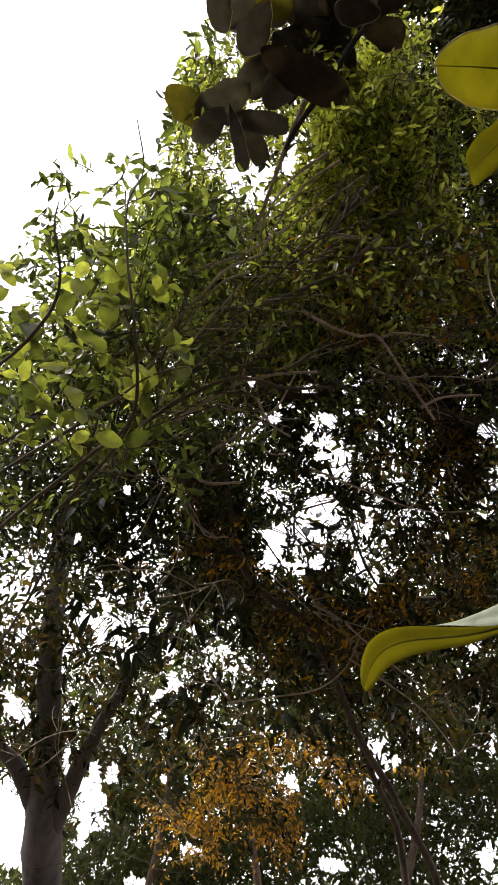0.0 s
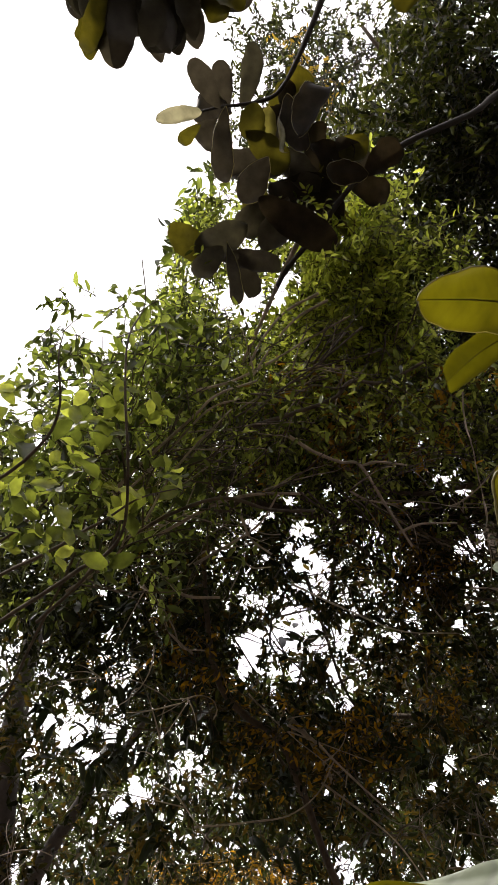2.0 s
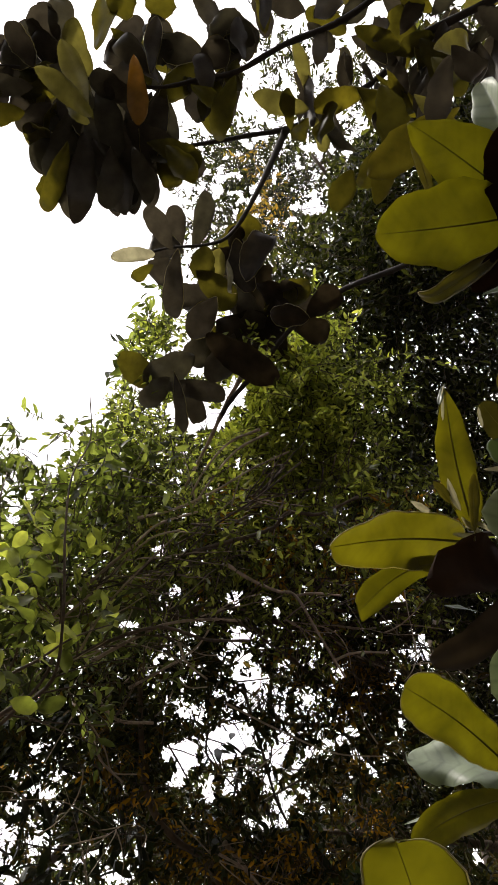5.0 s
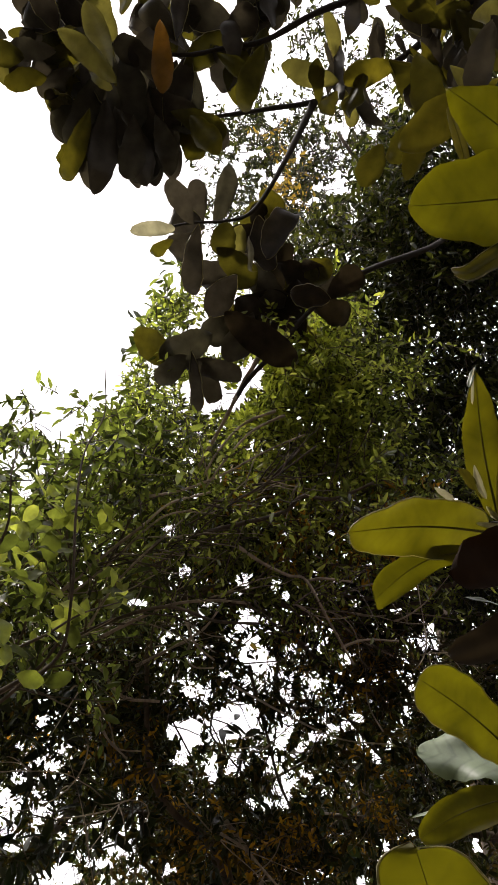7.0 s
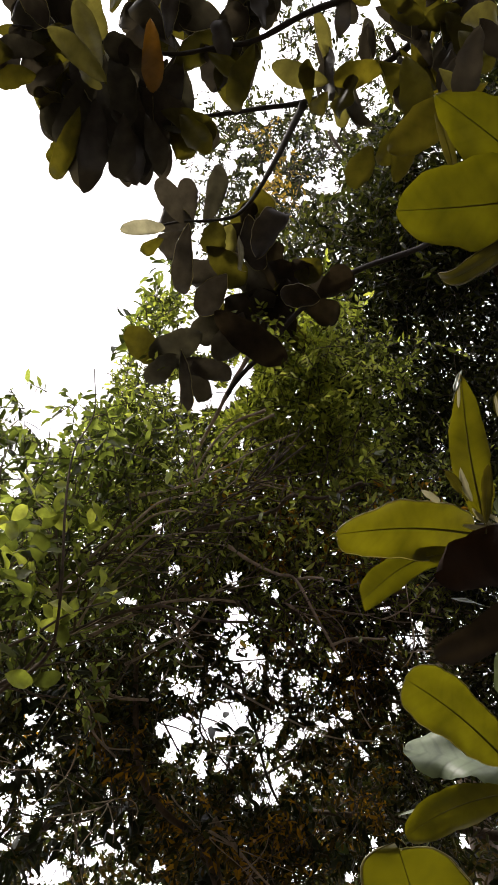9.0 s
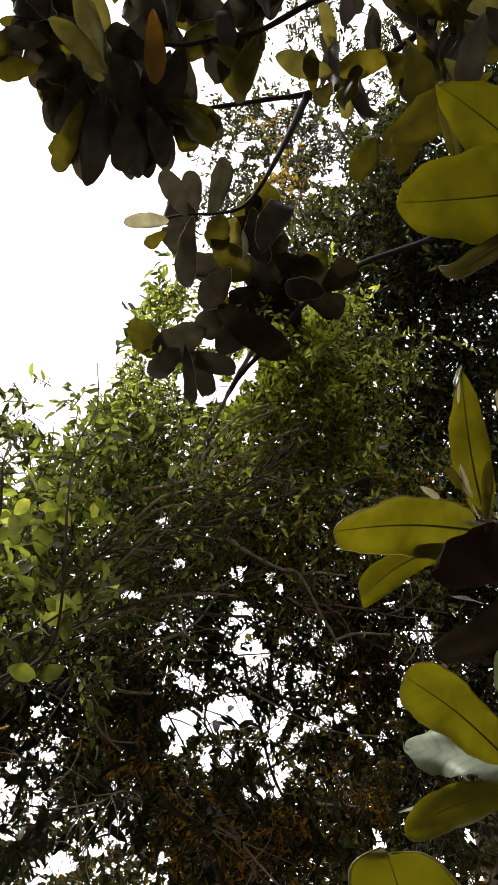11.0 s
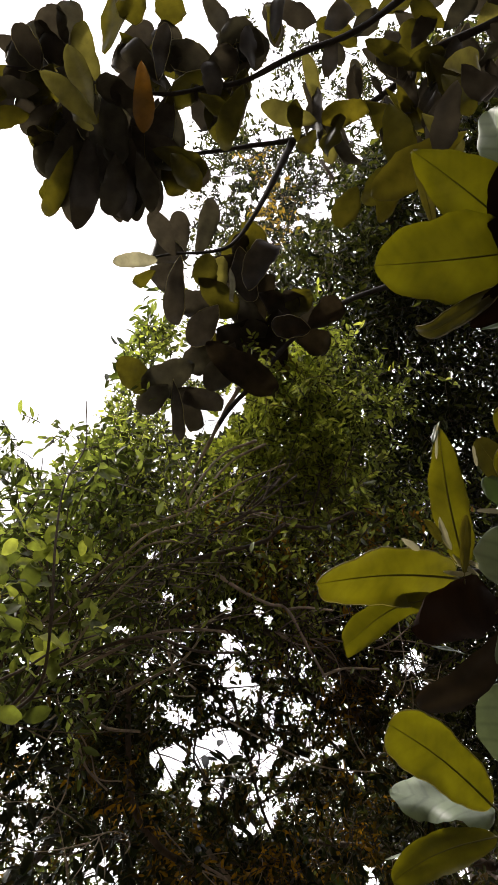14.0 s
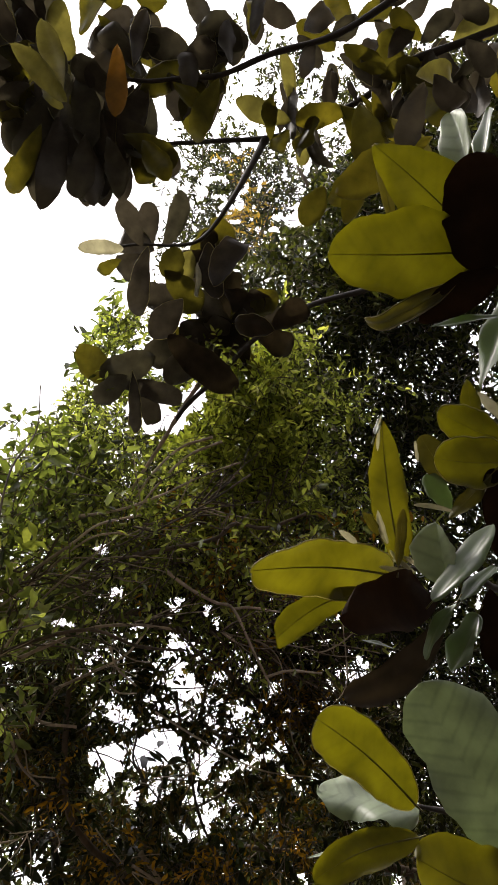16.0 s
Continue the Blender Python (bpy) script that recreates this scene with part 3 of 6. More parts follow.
def evergreen():
    t = thing("evergreen_tree", (4.6, 3.6, 0), "dense small-leaved evergreen tree with dark inner twigs", "tree")
    limb("trunk", t, [(4.6, 3.6, -0.05), (4.55, 3.5, 1.4), (4.4, 3.3, 2.8), (4.2, 3.2, 4.6), (3.9, 3.0, 6.5)], 0.16, 0.05, M_TWIG, sides=14)
    for line in ([(4.45, 3.35, 2.4), (2.3, 2.9, 3.1), (1.5, 2.6, 3.5), (0.8, 2.5, 3.7), (0.1, 2.4, 3.9)], [(4.3, 3.25, 3.5), (2.1, 2.5, 4.2), (1.3, 2.0, 4.6), (0.7, 1.7, 4.9)],
                 [(4.2, 3.2, 4.4), (2.0, 2.4, 5.4), (1.2, 1.6, 6.0), (0.7, 1.2, 6.4)], [(4.5, 3.4, 2.0), (2.4, 3.2, 2.6), (1.6, 3.3, 2.8), (0.9, 3.5, 2.9)]):
        limb("limb", t, line, 0.045, 0.012, M_TWIG, sides=8)
    a, la = sprays(31, LIT_MASS, 2000, 2.45, 3.3, 0.034, 14, 0.16, 1.1, open_to=speck_sky, clumps=150)
    d, ld = sprays(34, [(430, 900, 260, 110, 1), (250, 930, 180, 130, 1), (600, 980, 120, 90, 0.6)], 170, 2.0, 2.4, 0.034, 9, 0.2, 1.1, open_to=speck_sky)
    b, lb = sprays(32, MID_MASS, 1900, 2.4, 3.5, 0.031, 13, 0.17, 1.15, open_to=speck_sky, clumps=130)
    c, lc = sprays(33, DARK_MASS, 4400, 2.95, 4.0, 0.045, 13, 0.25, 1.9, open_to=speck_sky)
    e, le = sprays(35, [(545, 680, 70, 110, 2.4), (500, 740, 80, 80, 1.6), (560, 870, 90, 60, 0.7), (620, 640, 45, 80, 0.7), (490, 860, 70, 80, 1.0), (580, 930, 90, 60, 0.8), (560, 790, 120, 70, 1), (650, 740, 80, 80, 0.8), (470, 700, 60, 60, 0.8), (690, 830, 60, 50, 0.4)], 780, 2.35, 2.65, 0.033, 13, 0.13, 1.2, open_to=speck_sky, clumps=80, spread=20)
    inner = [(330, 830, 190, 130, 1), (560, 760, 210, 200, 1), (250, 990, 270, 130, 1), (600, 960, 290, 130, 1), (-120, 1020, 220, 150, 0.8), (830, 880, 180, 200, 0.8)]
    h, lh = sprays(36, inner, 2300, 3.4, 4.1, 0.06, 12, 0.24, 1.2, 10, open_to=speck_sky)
    crown_part("crown", t, M_EVERGREEN, [a, b, d])
    crown_part("young_foliage", t, M_LITLEAF, [e], "yellow-green leaves with a lit look put into their bright colour")
    y, ly = sprays(37, [(540, 930, 170, 90, 1), (700, 900, 120, 90, 0.7), (380, 960, 140, 70, 0.6)], 130, 2.3, 2.8, 0.034, 8, 0.14, 1.5, open_to=speck_sky, clumps=34, spread=16)
    crown_part("dry_foliage", t, M_AUTUMN, [y], "dry amber leaves")
    crown_part("inner_crown", t, M_DARKLEAF, [c, h], "inner leaves with the crown's shade put into their dark colour")
    la += lc + ld + le + lh + ly
    twig_part("brushwood", t, M_TWIG, la + lb, 0.0022, 0.0009)


evergreen()


# ---- bare twiggy tree in the middle ----
def twiggy():
    t = thing("twiggy_tree", (0.9, 3.9, 0), "twiggy half-bare tree with brown shoots and few leaves", "tree")
    stem = [(600, 2214, 2.62), (519, 1913, 2.72), (455, 1757, 2.76), (410, 1595, 2.82), (372, 1492, 2.85), (314, 1447, 2.86), (269, 1375, 2.88), (259, 1241, 2.94), (262, 1134, 3.0)]
    foot = spot(640, 2500, 2.55)
    limb("trunk", t, [(foot[0], foot[1], -0.05)] + [tuple(spot(*q)) for q in stem], 0.019, 0.012, M_TWIG, sides=10)
    for line, d, r, bark in (
        ([(338, 1105), (397, 1174), (447, 1193), (484, 1221)], 3.60, 0.0079, M_LIT_TWIG),
        ([(296, 1266), (319, 1260), (409, 1244), (474, 1230), (514, 1211)], 3.80, 0.0071, M_TWIG),
        ([(291, 1251), (306, 1279), (342, 1349), (358, 1398)], 3.80, 0.0064, M_TWIG),
        ([(374, 1187), (408, 1178), (494, 1171), (543, 1161)], 3.80, 0.0052, M_TWIG),
        ([(379, 1211), (378, 1253), (373, 1297), (389, 1328), (393, 1380), (388, 1437)], 3.70, 0.0075, M_TWIG),
        ([(418, 1427), (434, 1407), (502, 1370), (566, 1339), (625, 1329)], 3.80, 0.0090, M_TWIG),
        ([(386, 1339), (406, 1333), (491, 1333), (555, 1333), (605, 1319)], 3.80, 0.0052, M_TWIG),
        ([(469, 1211), (474, 1243), (488, 1306), (455, 1381), (439, 1423), (449, 1523)], 3.70, 0.0056, M_TWIG),
        ([(484, 1222), (517, 1253), (603, 1263), (663, 1328), (747, 1407)], 3.80, 0.0135, M_TWIG),
        ([(466, 1022), (504, 1109), (494, 1168), (487, 1221), (500, 1289)], 3.60, 0.0153, M_TWIG),
        ([(488, 728), (432, 751), (388, 797), (361, 842)], 2.15, 0.0055, M_LIT_TWIG),
        ([(530, 796), (512, 817), (468, 862), (423, 880)], 2.15, 0.0047, M_TWIG),
        ([(105, 1051), (192, 978), (258, 927), (301, 892), (373, 872)], 2.05, 0.0060, M_LIT_TWIG),
        ([(115, 1061), (193, 999), (280, 921), (340, 903)], 2.05, 0.0046, M_LIT_TWIG),
        ([(156, 1110), (194, 1049), (237, 999), (324, 920)], 2.05, 0.0046, M_LIT_TWIG),
        ([(361, 944), (413, 931), (502, 908), (535, 879), (591, 884), (662, 855)], 2.2, 0.0088, M_TWIG),
        ([(421, 968), (464, 997), (510, 1019), (543, 1029), (583, 1101), (626, 1176)], 2.15, 0.0060, M_LIT_TWIG),
        ([(543, 1029), (573, 1025), (624, 1031)], 2.15, 0.0051, M_LIT_TWIG),
        ([(176, 1130), (238, 1099), (304, 1071), (376, 1064), (443, 1069)], 2.2, 0.0069, M_LIT_TWIG),
        ([(605, 1147), (645, 1134), (706, 1136)], 2.2, 0.0052, M_LIT_TWIG),
        ([(177, 1185), (217, 1234), (282, 1243)], 2.35, 0.0077, M_LIT_TWIG),
        ([(174, 1268), (189, 1307), (225, 1345)], 2.35, 0.0060, M_LIT_TWIG),
        ([(330, 1040), (385, 1062), (440, 1072), (486, 1092), (560, 1100)], 3.0, 0.0200, M_TWIG),
        ([(0, 1228), (60, 1195), (105, 1160), (128, 1100)], 2.1, 0.0052, M_LIT_TWIG),
        ([(60, 990), (120, 975), (190, 985), (262, 1000), (310, 1010)], 2.1, 0.0040, M_TWIG),
        ([(262, 880), (330, 866), (400, 838), (470, 800), (540, 770)], 2.15, 0.0052, M_LIT_TWIG),
        ([(150, 1120), (160, 1050), (200, 980), (240, 900)], 2.1, 0.0034, M_TWIG),
        ([(420, 905), (470, 880), (520, 890), (560, 860)], 2.2, 0.0040, M_TWIG),
        ([(240, 1180), (300, 1150), (360, 1115), (400, 1060)], 2.3, 0.0055, M_LIT_TWIG),
        ([(330, 1100), (345, 1140), (380, 1170)], 2.3, 0.0052, M_LIT_TWIG),
        ([(399, 1455), (430, 1494), (460, 1553), (482, 1650)], 3.00, 0.0127, M_LIT_TWIG),
        ([(-60, 1290), (40, 1210), (100, 1140), (125, 1040), (118, 940)], 1.95, 0.0060, M_TWIG),
        ([(120, 1135), (210, 1095), (300, 1075), (380, 1100), (460, 1105)], 2.10, 0.0070, M_TWIG),
        ([(250, 1090), (380, 1040), (470, 1060), (560, 1090), (660, 1080), (800, 1060)], 2.90, 0.0150, M_TWIG),
        ([(900, 1010), (760, 1045), (640, 1060), (540, 1030)], 2.80, 0.0120, M_TWIG),
        ([(520, 1130), (600, 1200), (690, 1240), (800, 1260)], 2.90, 0.0100, M_TWIG),
        ([(440, 1180), (470, 1290), (500, 1400), (560, 1500)], 3.10, 0.0090, M_TWIG),
        ([(560, 790), (480, 850), (400, 900), (330, 960), (240, 1030)], 2.10, 0.0035, M_TWIG),
        ([(460, 630), (425, 690), (400, 740), (350, 830)], 2.30, 0.0097, M_LIT_TWIG),
        ([(505, 735), (445, 765), (395, 820), (360, 870)], 2.20, 0.0052, M_LIT_TWIG),
    ):
        limb("branch", t, [spot(u, v, d + 0.03 * math.sin(3 * i + u)) for i, (u, v) in enumerate(line)], r, r * 0.6, bark, sides=6, per=6, rough=0.12)
    for line, r in (
        ([(240, 1080), (272, 1118), (296, 1160), (310, 1195), (352, 1200)], 0.0042), ([(500, 1335), (545, 1362), (585, 1402), (640, 1455), (690, 1500)], 0.0060),
        ([(330, 1522), (430, 1512), (500, 1500), (552, 1460), (582, 1400)], 0.0040), ([(560, 862), (625, 885), (668, 935), (720, 985), (790, 1015)], 0.0060),
        ([(668, 935), (740, 948), (820, 938), (900, 945)], 0.0036), ([(420, 1040), (440, 1052), (470, 1050)], 0.0040), ([(640, 845), (720, 870), (800, 845), (880, 800)], 0.0036),
        ([(560, 1440), (640, 1500), (700, 1555), (760, 1640)], 0.0046), ([(505, 1080), (600, 1125), (700, 1165), (800, 1170)], 0.0042),
    ):
        limb("branch", t, [spot(u, v, 2.6 + 0.03 * math.sin(3 * i + u), FORWARD) for i, (u, v) in enumerate(line)], r, r * 0.6, M_LIT_TWIG, sides=6, per=6, rough=0.12)
    zone = [(480, 1150, 380, 220, 1), (300, 1250, 300, 250, 1), (650, 1350, 260, 260, 0.8), (200, 1000, 250, 160, 0.5), (300, 1700, 450, 250, 0.5)]
    front = [(450, 960, 360, 130, 0.7), (250, 960, 220, 110, 1), (560, 1080, 300, 120, 1.2), (300, 1150, 200, 100, 0.6)]
    ld = wander(45, 15, front, 2.1, 2.8, 0.4, 0.5, side=4)
    twig_part("shoot_tangle", t, M_TWIG, ld, 0.0024, 0.0009)
    le = wander(46, 9, front, 2.05, 2.7, 0.36, 0.6, side=4)
    twig_part("pale_shoot_tangle", t, M_LIT_TWIG, le, 0.0026, 0.0011, "pale bare shoots", 4)
    la = wander(41, 44, zone, 2.6, 4.2, 0.7, 0.75, side=5)
    lb = wander(42, 70, zone, 2.6, 4.2, 0.4, 0.8, side=4)
    lc = wander(43, 30, zone, 2.4, 3.2, 0.55, 0.8, side=4)
    twig_part("shoot_tangle", t, M_TWIG, la, 0.004, 0.0012, sides=4)
    twig_part("shoot_tangle", t, M_TWIG, lb, 0.0025, 0.001)
    twig_part("pale_shoot_tangle", t, M_LIT_TWIG, lc, 0.0032, 0.0012, "pale bare shoots", 4)
    near_mains = [(2.05, [(0, 1225), (75, 1190), (125, 1115), (128, 1000), (120, 930)]), (2.1, [(70, 1060), (190, 990), (300, 920), (420, 870), (520, 830)]),
                  (2.15, [(150, 1100), (250, 1000), (330, 930), (390, 800)]), (2.2, [(110, 1130), (240, 1090), (330, 1060), (450, 1065), (600, 1075)]),
                  (2.3, [(700, 700), (600, 800), (510, 860), (430, 905)]), (2.2, [(-120, 1120), (60, 985), (190, 1000), (270, 985)])]
    mid_mains = [(2.6, [(475, 1000), (555, 1040), (610, 1130), (690, 1190)]), (2.7, [(610, 1135), (700, 1135), (800, 1150), (900, 1140)]),
                 (3.2, [(480, 1170), (560, 1240), (640, 1300), (720, 1320)]), (3.3, [(440, 1340), (560, 1330), (650, 1330)]), (3.3, [(330, 1150), (450, 1240), (480, 1290), (470, 1420)]),
                 (2.9, [(620, 1060), (700, 1090), (880, 1100)]), (2.9, [(900, 1180), (760, 1200), (640, 1240)]), (3.0, [(150, 1240), (210, 1330), (250, 1420)]), (3.1, [(560, 1640), (480, 1520), (440, 1440)]), (3.3, [(290, 1290), (400, 1255), (520, 1205)])]
    one, two = fan(401, near_mains, 18, 0.30, sub=2)
    three, four = fan(402, mid_mains, 15, 0.42, sub=2)
    twig_part("shoot_tangle", t, M_TWIG, one[::2] + three, 0.0034, 0.0012, sides=4)
    twig_part("pale_shoot_tangle", t, M_LIT_TWIG, one[1::2] + three[::2], 0.0027, 0.001, "pale bare shoots", 4)
    twig_part("shoot_tangle", t, M_TWIG, two + four, 0.0018, 0.0008)
    a, _ = sprays(44, zone, 1900, 2.7, 3.8, 0.045, 9, 0.2, 1.35, open_to=fine_sky, clumps=150, spread=30)
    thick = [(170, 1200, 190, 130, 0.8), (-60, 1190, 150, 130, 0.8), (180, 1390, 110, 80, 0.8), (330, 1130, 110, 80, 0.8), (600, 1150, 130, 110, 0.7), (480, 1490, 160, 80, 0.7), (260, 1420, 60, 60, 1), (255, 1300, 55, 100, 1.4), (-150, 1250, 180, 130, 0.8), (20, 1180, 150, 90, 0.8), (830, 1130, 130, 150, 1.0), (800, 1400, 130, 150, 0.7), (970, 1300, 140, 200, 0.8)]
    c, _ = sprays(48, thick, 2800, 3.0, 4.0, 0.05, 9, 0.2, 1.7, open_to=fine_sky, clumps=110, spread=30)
    def lace(u, v, chink, edge):
        free = mottle(u * 2.1, v * 2.1) > chink
        for gu, gv, ru, rv in GAPS[:6]:
            free |= ((u - gu) / ru) ** 2 + ((v - gv) / rv) ** 2 < 0.85
        return free

    b, lb = sprays(47, [(400, 1290, 150, 110, 1), (430, 1120, 90, 110, 1), (470, 1400, 90, 90, 1), (90, 1330, 120, 80, 1), (40, 1480, 90, 90, 1), (700, 1250, 70, 90, 0.5)], 330, 3.3, 4.4, 0.042, 7, 0.24, 0.35, open_to=lace)
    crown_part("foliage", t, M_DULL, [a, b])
    # shade among the shoots is put into this foliage's dark leaf colour
    crown_part("shaded_foliage", t, M_DARKLEAF, [c], "dark green leaves, shade put into their colour")
    twig_part("shoot_tangle", t, M_TWIG, lb, 0.0022, 0.001)


twiggy()


# ---- autumn tree ----
def autumn():
    t = thing("autumn_tree", (0.2, 8.6, 0), "slender tree in orange and yellow autumn leaf", "tree")
    limb("trunk", t, [(0.2, 8.6, -0.05), (0.15, 8.4, 1.2), (0.0, 8.0, 2.4), (-0.1, 7.4, 3.6)], 0.07, 0.006, M_TWIG)
    blobs = [(265, 1873, 45, 48, 3), (108, 1907, 58, 49, 1.6), (197, 1764, 68, 52, 1.6), (77, 1706, 57, 38, 1), (578, 1745, 27, 37, 1), (20, 1297, 32, 32, 1.2), (338, 1719, 66, 51, 0.7), (214, 1713, 45, 32, 1), (57, 1851, 47, 40, 0.8), (432, 1788, 66, 51, 0.3)]
    a, la = sprays(51, blobs, 470, 4.9, 5.5, 0.058, 11, 0.22, 1.5, open_to=speck_sky, clumps=64, spread=14)
    b, lb = sprays(52, [(430, 1520, 110, 60, 1), (660, 1365, 80, 40, 1), (640, 1160, 70, 50, 0.6), (510, 1110, 30, 30, 0.5), (560, 1480, 60, 40, 0.6), (700, 1440, 60, 50, 0.4), (240, 1330, 40, 50, 0.4), (620, 1230, 60, 50, 0.7), (680, 1310, 50, 40, 0.7), (590, 1090, 90, 50, 0.7), (230, 1270, 60, 60, 0.5), (330, 1440, 80, 50, 0.6)], 230, 2.7, 3.2, 0.04, 9, 0.14, 1.6, clumps=40, spread=16)
    crown_part("crown", t, M_AUTUMN, [a, b])
    la += lb
    twig_part("brushwood", t, M_TWIG, la, 0.004, 0.0015)


autumn()


# ---- woods behind ----
def far_trees():
    for i, (x, y, seed, blobs) in enumerate([
        (-1.75, 11.5, 61, [(-150, 1990, 260, 120, 1), (60, 1850, 200, 180, 0.8), (-60, 1650, 220, 160, 0.6)]),
        (1.6, 11.0, 62, [(330, 1950, 250, 150, 1), (420, 1700, 260, 200, 0.8), (300, 1480, 220, 160, 0.5)]),
        (4.2, 11.2, 63, [(700, 1900, 220, 200, 1), (800, 1600, 220, 260, 1), (650, 1420, 200, 160, 0.5)])]):
        t = thing("woodland_tree", (x, y, 0), "dark green broadleaved tree in the wood behind", "tree", "woods behind")
        limb("trunk", t, [(x, y, -0.05), (x + 0.25, y - 0.5, 1.2), (x + 0.6, y - 1.2, 2.5), (x + 0.7, y - 1.6, 3.6)], 0.085, 0.02, M_TWIG)
        a, la = sprays(seed, blobs, 2300, 8.0, 11.0, 0.13, 10, 0.6, 1.5, 10, open_to=fine_sky)
        lace, lb = sprays(seed + 5, [(430, 1280, 250, 260, 1), (120, 1400, 220, 160, 1), (720, 1150, 180, 200, 0.6), (0, 1760, 300, 200, 0.5)], 420, 8.0, 11.0, 0.085, 8, 0.5, 0.5, open_to=lambda u, v, chink, edge: (mottle(u * 3.1 + seed, v * 3.1) > chink) | (((u - 365) / 85) ** 2 + ((v - 1290) / 52) ** 2 < 1))
        crown_part("crown", t, M_FAR, [a, lace])
        twig_part("brushwood", t, M_TWIG, la + lb, 0.006, 0.002)


far_trees()


def light_blocking_woods():
    """Unseen trees added behind and beside where one stands, to block low sky light."""
    first = None
    for i in range(9):
        a = radians(164 + 26 * i)
        r = 7.0 + 0.9 * math.sin(i * 2.3)
        x, y = r * math.cos(a), r * math.sin(a)
        if first is None:
            first = t = thing("woodland_tree", (x, y, 0), "unseen dark green broadleaved tree added to block low sky light", "tree", "woods round the clearing")
            limb("trunk", t, [(x, y, -0.05), (x + 0.1, y, 2), (x - 0.1, y + 0.2, 4), (x, y, 8)], 0.17, 0.05, M_BARK)
            g = np.random.default_rng(66)
            c = g.normal(size=(5200, 3))
            c = unit(c) * g.random((5200, 1)) ** 0.4 * (2.3, 2.3, 3.4) + (x, y, 4.1)
            set_ = (c, unit(g.normal(size=c.shape) + (0, 0, -0.3)), unit(g.normal(size=c.shape) + (0, 0, 0.8)), g.uniform(0.18, 0.34, len(c)))
            crown_part("crown", t, M_FAR, [set_])
        else:
            copy_thing(first, pose(x, y, 0, 0, 0, 70 * i))


light_blocking_woods()


# ---- tall fine-leaved tree against the sky ----
def tall_tree():
    t = thing("tall_tree", (3.2, 6.2, 0), "tall fine-leaved tree with a few yellow leaves against the sky", "tree")
    limb("trunk", t, [(3.2, 6.2, -0.05), (3.0, 5.9, 3), (2.6, 5.2, 6), (2.0, 4.2, 8.5), (1.3, 3.2, 9.6)], 0.15, 0.03, M_TWIG)
    fine = lambda u, v, chink, edge: mottle(u * 1.6, v * 1.6) > chink
    blobs = [(470, 310, 80, 110, 1), (560, 290, 90, 80, 0.8), (610, 230, 60, 50, 0.8), (640, 60, 120, 60, 0.5), (860, 60, 60, 60, 0.6), (440, 400, 50, 80, 0.9), (550, 380, 60, 50, 1)]
    a, la = sprays(71, blobs, 1250, 5.8, 7.5, 0.055, 11, 0.3, 0.75, open_to=fine, clumps=120, spread=20)
    crown_part("crown", t, M_DARKLEAF, [a])
    b, lb = sprays(72, [(515, 315, 34, 50, 1), (470, 250, 14, 14, 1), (525, 380, 14, 24, 1)], 36, 5.3, 5.9, 0.05, 9, 0.24, 0.9, open_to=fine)
    crown_part("yellow_foliage", t, M_YELLOW, [b], "yellow autumn leaves")
    twig_part("brushwood", t, M_TWIG, la + lb, 0.005, 0.002)


tall_tree()


